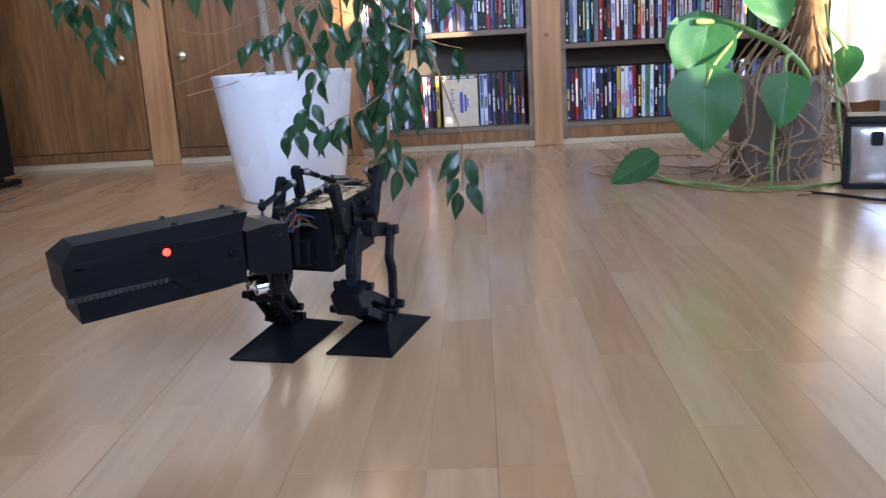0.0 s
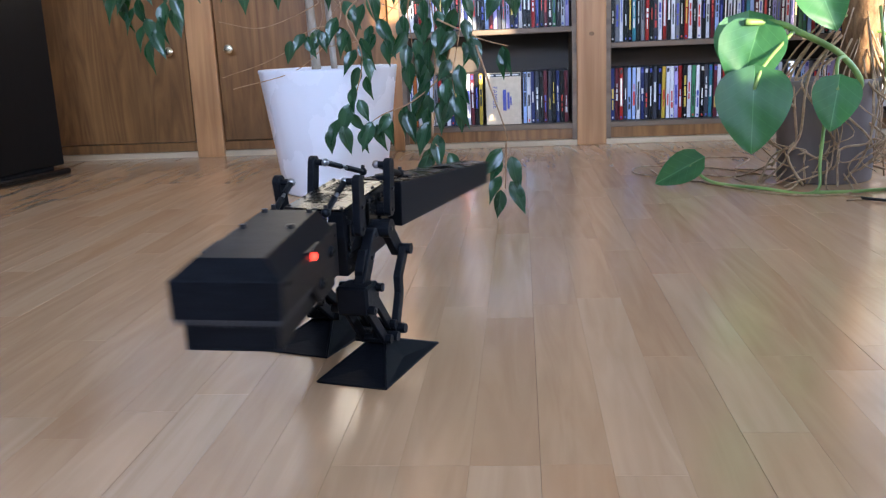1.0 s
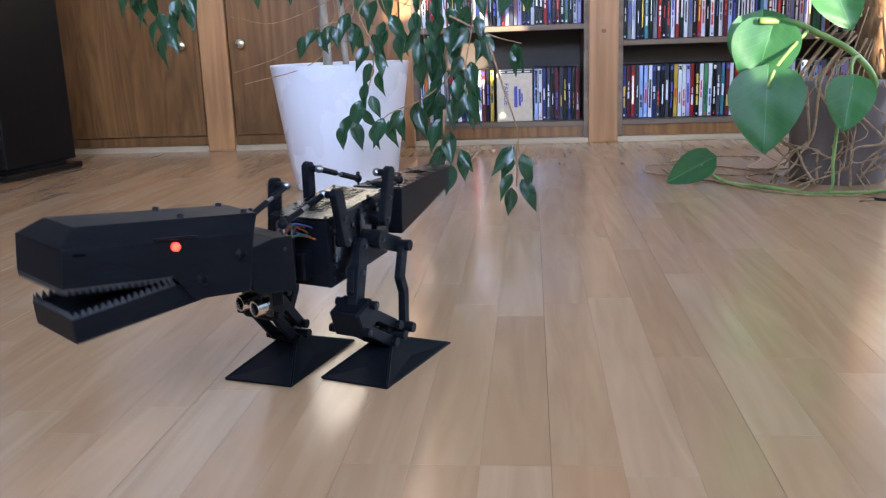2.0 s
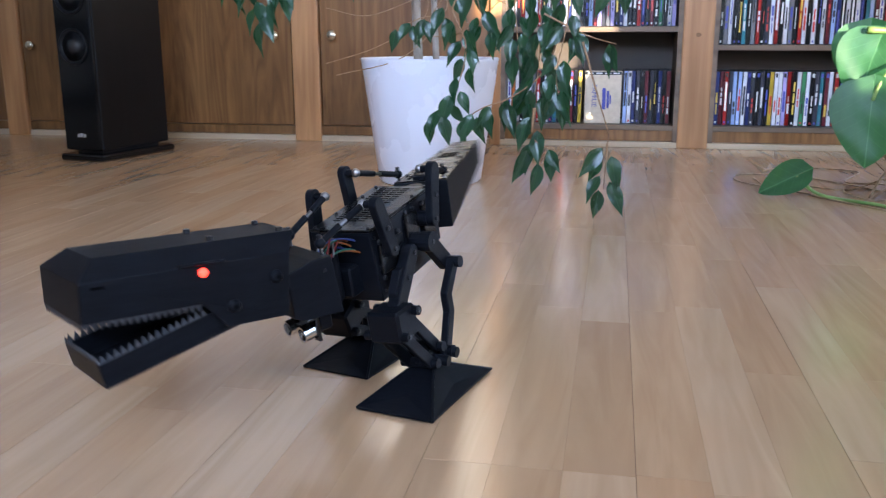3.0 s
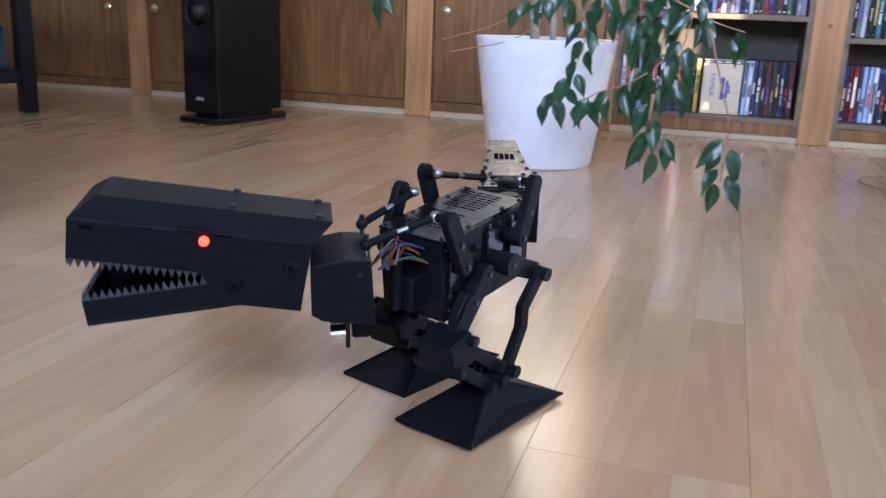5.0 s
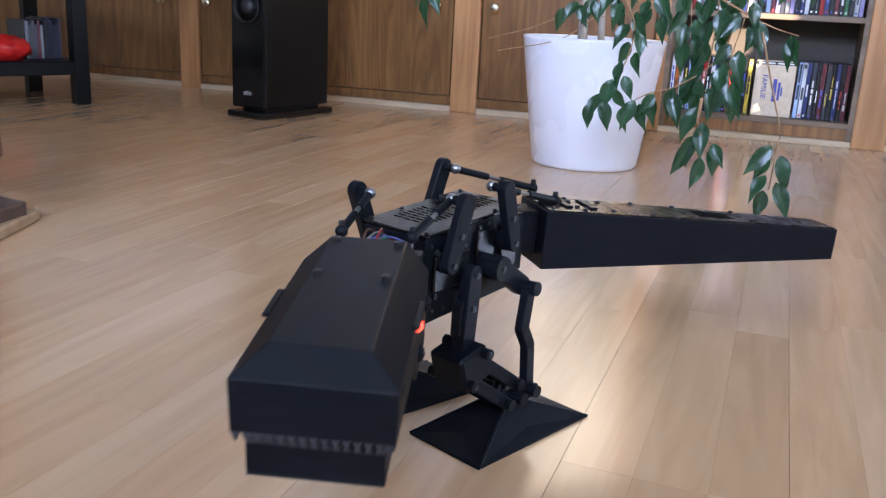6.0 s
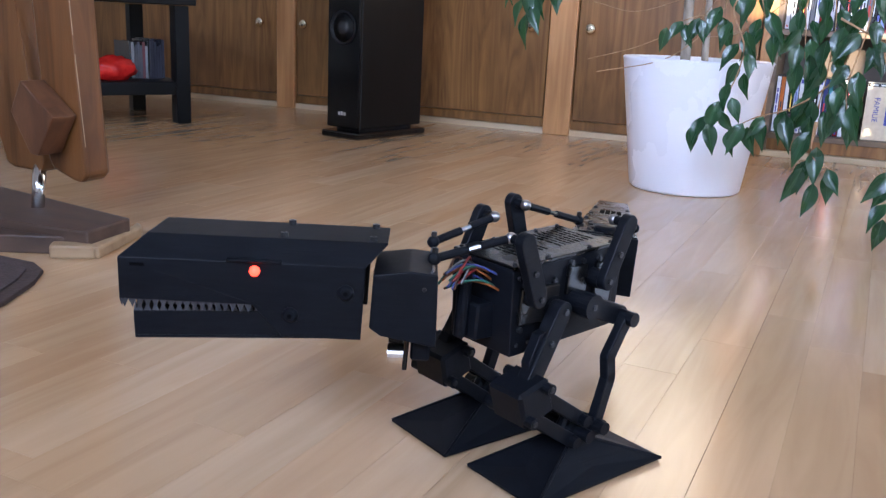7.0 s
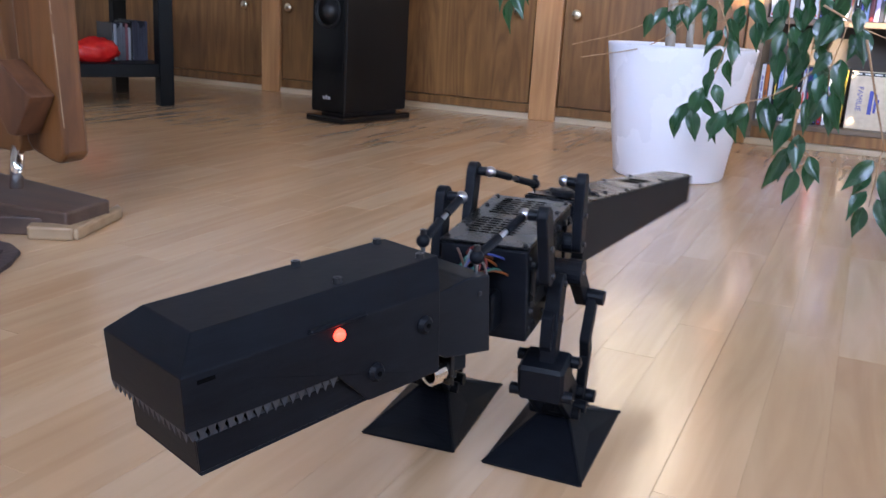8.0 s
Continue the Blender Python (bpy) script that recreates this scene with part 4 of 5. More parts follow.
def faces(verts, quads, bm=None):
    bm = bm or bmesh.new()
    vs = [bm.verts.new(v) for v in verts]
    for q in quads:
        bm.faces.new([vs[i] for i in q])
    return bm


def shell_mod(ob, thick):
    m = ob.modifiers.new("thickness", "SOLIDIFY")
    m.thickness, m.offset = thick, 1.0
    return ob


def adopt(root, main):
    """Gives a moving part the mesh, label and modifiers of its main piece."""
    main.data.transform(main.matrix_basis)
    root.data = main.data
    if main.get("label"):
        tagged(root, main["label"])
    bpy.data.objects.remove(main)
    return root


def screw(parent, at, axis="z", r=0.0027, h=0.003):
    bm = rod((0, 0, -0.001), (0, 0, h), r, r * 0.92, 10)
    rod((0, 0, h), (0, 0, h + 0.0004), r * 0.45, seg=6, bm=bm)
    m = {"z": pose(*at), "y": pose(*at, -90), "-y": pose(*at, 90), "x": pose(*at, 0, 90)}[axis]
    return part("screw", bm, M_SCREW, parent, m=m)


def tooth(bm, base, along, down, w, h, deep):
    """One four-sided tooth."""
    b, a, d = Vector(base), Vector(along), Vector(down)
    s = a.cross(d)
    q = [bm.verts.new(b + a * u * w / 2 + s * v * deep / 2) for u, v in ((-1, -1), (1, -1), (1, 1), (-1, 1))]
    tip = bm.verts.new(b + d * h)
    bm.faces.new(q)
    for i in range(4):
        bm.faces.new((q[i], q[(i + 1) % 4], tip))


def stadium(length, w, thick, bm=None, seg=8, y0=None):
    """A flat bar with round ends along z, from pivot to pivot, thick in y."""
    pts = [(w / 2 * math.cos(a), length + w / 2 * math.sin(a)) for a in (math.pi * k / seg for k in range(seg + 1))]
    pts += [(-w / 2 * math.cos(a), -w / 2 * math.sin(a)) for a in (math.pi * k / seg for k in range(seg + 1))]
    bm2 = extrude_xy(pts, -thick / 2, thick / 2, bevel=0.0012)
    turned(bm2, Matrix.Rotation(radians(90), 4, "X"))
    return bm2


# head
def build_head():
    head = part("head", bmesh.new(), M_PRINT, robot)
    v = []
    for s in (1, -1):
        v += [(0.273, s * 0.048, 0.0025), (0.2735, s * 0.0490, 0.0365), (0.2555, s * 0.0300, 0.0525), (0.066, s * 0.0288, 0.0535), (0.082, s * 0.0480, 0.0375),
              (0.084, s * 0.0480, -0.0225), (0.146, s * 0.0480, -0.0225), (0.170, s * 0.0482, 0.0025)]
    q = [(0, 8, 9, 1), (1, 9, 10, 2), (2, 10, 11, 3)]
    for o in (0, 8):
        side = [o + 0, o + 1, o + 4, o + 5, o + 6, o + 7]
        bev = [o + 1, o + 2, o + 3, o + 4]
        q += [side, bev] if o == 0 else [side[::-1], bev[::-1]]
    bm = faces(v, q)
    bmesh.ops.recalc_face_normals(bm, faces=bm.faces)
    sk = part("skull_shell", bm, M_PRINT, head, "matte black faceted skull shell")
    adopt(head, sk)
    sk = head
    m = sk.modifiers.new("thickness", "SOLIDIFY")
    m.thickness, m.offset = 0.0022, -1.0
    b = sk.modifiers.new("edge", "BEVEL")
    b.width, b.segments, b.limit_method = 0.0008, 2, "ANGLE"
    bm = bmesh.new()
    n = 17
    for s in (1, -1):
        for i in range(n):
            x = 0.2690 - 0.0060 * i
            tooth(bm, (x, s * 0.0468, 0.0030), (1, 0, 0), (0, 0, -1), 0.0058, 0.0075, 0.0022)
    for i in range(15):
        tooth(bm, (0.2718, -0.0448 + 0.0064 * i, 0.0030), (0, 1, 0), (0, 0, -1), 0.0058, 0.0075, 0.0022)
    part("upper_teeth", bm, M_TOOTH, head, "row of small grey pointed teeth")
    part("palate", box(0.09, 0.268, -0.044, 0.044, 0.010, 0.014), M_HOLE, head)
    for s in (1, -1):
        ey = lathe([(0.001, 0.004), (0.0028, 0.0034), (0.0040, 0.0018), (0.0043, 0.0), (0.0043, -0.003)], 16)
        part("eye", turned(ey, pose(0.168, s * 0.0483, 0.0305, -90 * s)), M_EYE, head, "glowing red eye", smooth=True)
        part("brow", turned(box(-0.0215, 0.0215, -0.0025, 0.0025, -0.0012, 0.0014, 0.0008), pose(0.1685, s * 0.0490, 0.0385)), M_PRINT, head, "thin black brow ledge")
        part("nostril", box(0.253, 0.264, s * 0.0484 - 0.0004, s * 0.0484 + 0.0008, 0.0300, 0.0325), M_HOLE, head)
        for x, z in ((HINGE.x, HINGE.z), (0.097, 0.0165)):
            cap = part("pivot_cap", turned(lathe([(0.0001, 0.0042), (0.0042, 0.0040), (0.0052, 0.0028), (0.0064, 0.0012), (0.0066, -0.001)], 18), pose(x, s * 0.0480, z, -90 * s)), M_PRINT, head, "round black pivot cap")
            part("socket", turned(rod((0, 0, 0.0040), (0, 0, 0.0046), 0.0019, seg=6), pose(x, s * 0.0480, z, -90 * s)), M_HOLE, cap)
        for x in (0.149, 0.078):
            screw(head, (x, s * 0.0235, 0.0528), r=0.0034, h=0.0042)
    return head


def build_jaw():
    jaw = part("lower_jaw", bmesh.new(), M_PRINT, robot)
    o = HINGE
    x0, x1, w, zb, zt = 0.100 - o.x, 0.2645 - o.x, 0.0415, -0.026 - o.z, -0.003 - o.z
    t = 0.0024
    adopt(jaw, part("jaw_floor", box(x0, x1, -w, w, zb, zb + t, 0.0006), M_PRINT, jaw, "open black tray-shaped jaw"))
    for s in (1, -1):
        part("jaw_side", box(x0, x1, min(s * w, s * (w - t)), max(s * w, s * (w - t)), zb + t, zt, 0.0005), M_PRINT, jaw)
    part("jaw_front", box(x1 - t, x1, -w + t, w - t, zb + t, zt), M_PRINT, jaw)
    bm = bmesh.new()
    for s in (1, -1):
        for i in range(16):
            tooth(bm, (x1 - 0.005 - 0.0062 * i, s * (w - 0.0012), zt - 0.0002), (1, 0, 0), (0, 0, 1), 0.0058, 0.0075, 0.0022)
    for i in range(13):
        tooth(bm, (x1 - 0.0012, -0.038 + 0.00633 * i, zt - 0.0002), (0, 1, 0), (0, 0, 1), 0.0058, 0.0075, 0.0022)
    part("lower_teeth", bm, M_TOOTH, jaw, "row of small grey pointed teeth")
    return jaw


def build_neck():
    neck = part("neck", bmesh.new(), M_PRINT, robot)
    prof = [(0.0225, -0.030), (0.026, 0.0305), (0.048, 0.0320), (0.0775, 0.0265), (0.0775, -0.018), (0.068, -0.024)]
    bm = extrude_xy(prof, -0.0392, 0.0392, bevel=0.0012)
    turned(bm, Matrix.Rotation(radians(90), 4, "X"))
    adopt(neck, part("neck_shell", bm, M_PRINT, neck, "faceted black neck block"))
    for s in (1, -1):
        b = NECK_BALL
        part("ball_stud", rod((b[0], s * b[1], 0.029), (b[0], s * b[1], b[2] + 0.006), 0.0018, seg=8), M_CHROME, neck, "chrome ball stud")
        screw(neck, (b[0], s * b[1], b[2] + 0.006))
        screw(neck, (0.036, s * 0.0392, 0.018), "y" if s > 0 else "-y", 0.002, 0.001)
    part("sensor_board", box(0.044, 0.048, -0.025, 0.025, -0.057, -0.026, 0.0008), M_PRINTTOP, neck)
    part("sensor_bracket", box(0.026, 0.042, -0.020, 0.020, -0.050, -0.022, 0.002), M_PRINT, neck)
    for s in (1, -1):
        bm = lathe([(0.0001, 0.004), (0.0058, 0.004), (0.0068, 0.0125), (0.0088, 0.013), (0.0090, 0.0), (0.0090, -0.001)], 20)
        part("sensor_eye", turned(bm, pose(0.048, s * 0.0140, -0.0465, 0, 94)), M_STEEL, neck, "silver ultrasonic sensor cylinder", smooth=False)
        part("sensor_mesh", turned(rod((0, 0, 0.003), (0, 0, 0.006), 0.0055, seg=16), pose(0.048, s * 0.0140, -0.0465, 0, 94)), M_HOLE, neck)
    return neck


def build_tail():
    tail = part("tail", bmesh.new(), M_PRINT, robot)
    a, b = (-0.031, 0.034, 0.026, -0.0335), (-0.396, 0.0205, 0.0065, -0.0285)
    v = [(x, s * w, z) for x, w, zt, zb in (a, b) for z in (zb, zt) for s in (1, -1)]
    bm = faces(v, [(0, 1, 3, 2), (4, 6, 7, 5), (2, 3, 7, 6), (0, 4, 5, 1), (0, 2, 6, 4), (1, 5, 7, 3)])
    bmesh.ops.recalc_face_normals(bm, faces=bm.faces)
    bmesh.ops.bevel(bm, geom=list(bm.edges), offset=0.001, segments=2, affect="EDGES", profile=0.5)
    adopt(tail, part("tail_shell", bm, M_PRINT, tail, "long tapered black tail box"))

    def top(x):
        u = (x - a[0]) / (b[0] - a[0])
        return a[1] + u * (b[1] - a[1]), a[2] + u * (b[2] - a[2])
    # lid plate just proud of the box, in two lengths
    for x0, x1 in ((-0.034, -0.288), (-0.290, -0.393)):
        w0, z0 = top(x0)
        w1, z1 = top(x1)
        e = 0.0012
        vv = [(x0, w0 - e, z0), (x0, -w0 + e, z0), (x1, -w1 + e, z1), (x1, w1 - e, z1)]
        bm = faces(vv + [(x, y, z + 0.0016) for x, y, z in vv], [(0, 1, 2, 3), (4, 7, 6, 5), (0, 4, 5, 1), (1, 5, 6, 2), (2, 6, 7, 3), (3, 7, 4, 0)])
        part("lid", bm, M_PRINTTOP, tail, "satin black lid plate")
    # vent grid
    for i in range(7):
        for j in range(4):
            x = -0.222 - 0.0065 * i
            w, z = top(x)
            y = (j - 1.5) * 0.0068
            part("vent_slot", box(x - 0.0024, x + 0.0024, y - 0.0027, y + 0.0027, z + 0.001, z + 0.0019), M_HOLE, tail)
    for x, f in ((-0.048, 0.5), (-0.074, 0.35), (-0.076, 0.8), (-0.112, 0.6), (-0.155, 0.85), (-0.205, 0.8), (-0.28, 0.8)):
        w, z = top(x)
        for s in (1, -1):
            screw(tail, (x, s * w * f, z + 0.001))
    for x in (-0.062, -0.09):
        w, z = top(x)
        part("servo_tab", box(x - 0.004, x + 0.004, -0.019, 0.019, z + 0.0016, z + 0.004, 0.0008), M_PRINT, tail)
    part("servo_hub", turned(lathe([(0.012, 0.0), (0.012, 0.005), (0.009, 0.007), (0.003, 0.008)], 20), pose(-0.048, 0, top(-0.048)[1] + 0.001)), M_PRINT, tail)
    part("hub_bracket", box(-0.031, 0.012, -0.018, 0.018, -0.022, 0.022, 0.002), M_PRINT, tail)
    for s in (1, -1):
        b = TAIL_BALL
        part("ball_stud", rod((b[0], s * b[1], 0.022), (b[0], s * b[1], b[2] + 0.007), 0.0018, seg=8), M_CHROME, tail, "chrome ball stud")
        screw(tail, (b[0], s * b[1], b[2] + 0.006))
    return tail


def build_body():
    body = part("body", bmesh.new(), M_PRINT, robot)
    prof = [(-0.058, 0.127), (-0.051, 0.2040), (0.084, 0.1940), (0.0765, 0.117)]
    bm = extrude_xy(prof, -0.0365, 0.0365, bevel=0.0012)
    turned(bm, Matrix.Rotation(radians(90), 4, "X"))
    adopt(body, part("hull", bm, M_PRINT, body, "matte black box-shaped hull"))
    part("lid", turned(box(-0.0685, 0.0675, -0.0372, 0.0372, 0.0, 0.003, 0.0008), LID), M_PRINTTOP, body, "satin black lid with vent slots")
    for x0, rows_ in ((-0.058, 8), (0.004, 7)):
        for i in range(rows_):
            for j in range(4):
                x, y = x0 + 0.0062 * i, (j - 1.5) * 0.0105 - 0.004
                part("vent_slot", turned(box(x - 0.0007, x + 0.0007, y - 0.0042, y + 0.0042, 0.0026, 0.0034), LID), M_HOLE, body)
    for x in (-0.064, -0.034, 0.022, 0.062):
        for s in (1, -1):
            one = screw(body, (0, 0, 0), r=0.0021, h=0.0018)
            one.matrix_basis = LID @ pose(x, s * 0.0325, 0.003)
    for s in (1, -1):
        ax = "y" if s > 0 else "-y"
        y = s * 0.0365
        for x0, x1, z0, z1 in ((-0.046, -0.022, 0.150, 0.192), (-0.010, 0.016, 0.166, 0.192), (0.026, 0.074, 0.146, 0.178)):
            part("servo_body", box(x0, x1, min(y, y + s * 0.0045), max(y, y + s * 0.0045), z0, z1, 0.001), M_PRINTTOP, body, "black servo motor case")
            for zz in (z0 - 0.005, z1 + 0.0025):
                for xx in (x0 + 0.005, x1 - 0.005):
                    if zz < 0.2:
                        screw(body, (xx, y, zz), ax, 0.0028, 0.003)
        for x, z in ((0.070, 0.127), (0.056, 0.128), (0.03, 0.130), (0.076, 0.187), (-0.044, 0.136)):
            screw(body, (x, y, z), ax, 0.002, 0.0014)
        # hip tube that carries the crank of the rear rod
        part("hip_tube", rod((CRANK[0], s * 0.0355, CRANK[2]), (CRANK[0], s * 0.053, CRANK[2]), 0.0105, seg=18), M_PRINT, body)
        part("hip_boss", rod((HIP[0], s * 0.0355, HIP[2]), (HIP[0], s * 0.042, HIP[2]), 0.011, seg=18), M_PRINT, body)
        part("arm_boss", rod((FRONT_ARM[0], s * 0.0355, FRONT_ARM[2]), (FRONT_ARM[0], s * 0.043, FRONT_ARM[2]), 0.009, seg=16), M_PRINT, body)
        part("arm_boss", rod((REAR_ARM[0], s * 0.0355, REAR_ARM[2]), (REAR_ARM[0], s * 0.048, REAR_ARM[2]), 0.009, seg=16), M_PRINT, body)
    part("rear_frame", box(-0.074, -0.0545, -0.030, 0.030, 0.136, 0.194, 0.002), M_PRINT, body)
    part("tail_post", rod((TAIL.x, 0, 0.146), (TAIL.x, 0, 0.200), 0.010, seg=16), M_PRINT, body)
    part("tail_yoke", box(-0.092, -0.072, -0.014, 0.014, 0.138, 0.147, 0.002), M_PRINT, body)
    part("neck_frame", box(0.076, 0.098, -0.015, 0.015, 0.128, 0.160, 0.002), M_PRINT, body)
    part("neck_post", rod((NECK.x + 0.002, 0, 0.130), (NECK.x + 0.002, 0, 0.186), 0.006, seg=14), M_PRINT, body)
    r = random.Random(8)
    names = [k for k, _ in WIRES]
    for i in range(16):
        y0, y1 = r.uniform(-0.016, 0.018), r.uniform(-0.012, 0.014)
        lift, z0 = r.uniform(0.006, 0.016), 0.180 + r.uniform(-0.008, 0.006)
        pts = [(0.081 + 0.042 * u, y0 + (y1 - y0) * u + 0.006 * math.sin(3 * u + i), z0 + lift * math.sin(math.pi * u)) for u in (k / 8 for k in range(9))]
        part("wire", tube(pts, 0.0011, 6), M_WIRE[names[i % 6]], body, names[i % 6] + " insulated wire", smooth=True)
    return body


def build_leg(s):
    y = 1
    th = part("thigh", bmesh.new(), M_PRINT, robot)
    adopt(th, part("thigh_bar", stadium(THIGH - 0.008, 0.018, 0.013), M_PRINT, th, m=pose(0, 0.002 * s, 0)))
    fl = extrude_xy([(-0.006, 0.012), (-0.006, 0.062), (-0.016, 0.050), (-0.018, 0.024)], -0.005, 0.005, bevel=0.001)
    part("flange", turned(fl, Matrix.Rotation(radians(90), 4, "X")), M_PRINT, th, m=pose(0.004, 0, 0.004))
    for z in (0.0, 0.03):
        screw(th, (0, s * 0.0085, z), "y" if s > 0 else "-y", 0.003, 0.002)
    kn = part("knee_block", bmesh.new(), M_PRINT, robot)
    adopt(kn, part("block", box(-0.017, 0.017, -0.020, 0.020, -0.016, 0.020, 0.003), M_PRINT, kn))
    for x, z in ((0.010, 0.014), (-0.010, -0.010)):
        for q in (1, -1):
            part("knee_pin", rod((x, q * 0.018, z), (x, q * 0.027, z), 0.0052, seg=14), M_PRINT, kn)
            screw(kn, (x, q * 0.027, z), "y" if q > 0 else "-y", 0.0028, 0.001)
    sh = part("shin", rod((-0.014, 0, SHIN - 0.004), (0.014, 0, SHIN - 0.004), 0.006, seg=12), M_PRINT, robot)
    for dx in (-0.0105, 0.0105):
        for q in (1, -1):
            part("shin_bar", stadium(SHIN - 0.004, 0.0125, 0.0055), M_PRINT, sh, m=pose(dx, q * 0.0135, 0))
    for z, dx in ((0.0, -0.0105), (0.0, 0.0105)):
        part("cross_pin", rod((dx, -0.023, z + SHIN - 0.004), (dx, 0.023, z + SHIN - 0.004), 0.0055, seg=14), M_PRINT, sh)
    rd = part("push_rod", bmesh.new(), M_PRINT, robot)
    bm = bmesh.new()
    path = [(0.0, 0.0), (0.0, 0.044), (0.010, 0.062), (0.0, ROD)]
    for (xa, za), (xb, zb) in zip(path, path[1:]):
        d = Vector((xb - xa, 0, zb - za))
        one = stadium(d.length, 0.0125, 0.009, seg=6)
        turned(one, Matrix.Translation((xa, 0, za)) @ Matrix.Rotation(math.atan2(d.x, d.z), 4, "Y"))
        me = bpy.data.meshes.new("tmp")
        one.to_mesh(me)
        one.free()
        bm.from_mesh(me)
        bpy.data.meshes.remove(me)
    adopt(rd, part("rod_bar", bm, M_PRINT, rd, "cranked black push rod"))
    part("rod_pin", rod((0, -0.010, 0), (0, 0.010, 0), 0.0066, seg=14), M_PRINT, rd)
    part("rod_pin", rod((0, -0.010, ROD), (0, 0.010, ROD), 0.0068, seg=14), M_PRINT, rd)
    ck = part("hip_crank", bmesh.new(), M_PRINT, robot)
    adopt(ck, part("crank_bar", stadium(CRANK_R, 0.019, 0.010), M_PRINT, ck, "short black hip crank"))
    part("crank_hub", rod((0, -0.0065, 0), (0, 0.0065, 0), 0.0115, seg=18), M_PRINT, ck)
    part("crank_pin", rod((0, -0.006, CRANK_R), (0, s * 0.018, CRANK_R), 0.0055, seg=14), M_PRINT, ck)
    screw(ck, (0, s * 0.0065, 0), "y" if s > 0 else "-y", 0.003, 0.001)
    ft = part("foot", bmesh.new(), M_PRINT, robot)
    L, W, h = 0.081, 0.044, 0.029
    tx, ty = 0.010, 0.012
    v = [(x * L, y2 * W, z) for z in (0.0, 0.0022) for x, y2 in ((1, 1), (1, -1), (-1, -1), (-1, 1))] + [(x * tx, y2 * ty, h) for x, y2 in ((1, 1), (1, -1), (-1, -1), (-1, 1))]
    q = [(0, 3, 2, 1)] + [(i, (i + 1) % 4, 4 + (i + 1) % 4, 4 + i) for i in range(4)] + [(8, 9, 10, 11)]
    # each side folds in along its middle
    bm = faces(v, q)
    vl = list(bm.verts)
    for i in range(4):
        a, b2, c, d = (vl[k] for k in (4 + i, 4 + (i + 1) % 4, 8 + (i + 1) % 4, 8 + i))
        mid = bm.verts.new(0.30 * (a.co + b2.co) + 0.20 * (c.co + d.co) + Vector((0, 0, -0.0022)))
        for e in ((a, b2), (b2, c), (c, d), (d, a)):
            bm.faces.new((e[0], e[1], mid))
    bmesh.ops.recalc_face_normals(bm, faces=bm.faces)
    adopt(ft, part("sole", bm, M_PRINT, ft, "thin black pyramid-shaped sole"))
    for x, y2 in ((1, 1), (1, -1), (-1, -1), (-1, 1)):
        part("rib", tube([(x * L, y2 * W, 0.0014), (x * tx, y2 * ty, h)], 0.0017, 5), M_PRINT, ft)
    bm = box(-0.012, 0.012, -0.011, 0.011, h - 0.002, ANKLE_Z + 0.006, 0.002)
    part("ankle_block", bm, M_PRINT, ft)
    part("ankle_pin", rod((0, -0.026, ANKLE_Z), (0, 0.026, ANKLE_Z), 0.006, seg=14), M_PRINT, ft)
    part("ankle_ear", box(-0.020, -0.004, s * 0.016 - 0.004, s * 0.016 + 0.004, ANKLE_Z - 0.006, ANKLE_Z + 0.014, 0.002), M_PRINT, ft)
    part("ear_pin", rod((-0.014, s * 0.014 - 0.013, ANKLE_Z + 0.006), (-0.014, s * 0.014 + 0.016, ANKLE_Z + 0.006), 0.006, seg=14), M_PRINT, ft)
    return th, kn, sh, rd, ck, ft


def build_arm(s):
    arm = part("servo_arm", bmesh.new(), M_PRINT, robot)
    adopt(arm, part("arm_bar", stadium(ARM, 0.017, 0.009), M_PRINT, arm))
    for z in (0.0, 0.026):
        screw(arm, (0, s * 0.0045, z), "y" if s > 0 else "-y", 0.0028, 0.002)
    part("arm_stud", rod((0, -s * 0.004, ARM), (0, -s * 0.016, ARM), 0.0042, seg=12), M_PRINT, arm)
    bm = bmesh.new()
    bmesh.ops.create_uvsphere(bm, u_segments=12, v_segments=8, radius=0.0052, matrix=Matrix.Translation((0, -s * 0.016, ARM)))
    part("arm_ball", bm, M_CHROME, arm, "chrome ball joint", smooth=True)
    return arm


def build_link(length):
    ln = part("tie_rod", bmesh.new(), M_PRINT, robot)
    adopt(ln, part("rod_end", rod((0, 0, 0.001), (0, 0, length * 0.40), 0.0036, seg=12), M_PRINT, ln))
    part("turnbuckle", rod((0, 0, length * 0.39), (0, 0, length * 0.58), 0.0022, seg=6), M_CHROME, ln, "chrome turnbuckle")
    part("rod_end", rod((0, 0, length * 0.56), (0, 0, length - 0.001), 0.0036, seg=12), M_PRINT, ln)
    bm = bmesh.new()
    bmesh.ops.create_uvsphere(bm, u_segments=12, v_segments=8, radius=0.0055, matrix=Matrix.Translation((0, 0, length)))
    part("rod_ball", bm, M_PRINT, ln, smooth=True)
    return ln


head, jaw, neck, tail = build_head(), build_jaw(), build_neck(), build_tail()
build_body()
LEGS = {s: build_leg(s) for s in (1, -1)}
ARMS = {(end, s): build_arm(s) for end in ("front", "rear") for s in (1, -1)}


def neck_pose(yaw):
    return pose(*NECK, 0, 0, yaw)


def tail_pose(yaw):
    return pose(*TAIL) @ Matrix.Rotation(radians(yaw), 4, "Z") @ Matrix.Rotation(radians(-1.1), 4, "Y")


def link_ends(end, s, theta, steer):
    base = FRONT_ARM if end == "front" else REAR_ARM
    top = Vector((base[0] + ARM * math.sin(theta), s * (base[1] - 0.016), base[2] + ARM * math.cos(theta)))
    b = NECK_BALL if end == "front" else TAIL_BALL
    m = neck_pose(steer) if end == "front" else tail_pose(steer)
    return top, m @ Vector((b[0], s * b[1], b[2]))


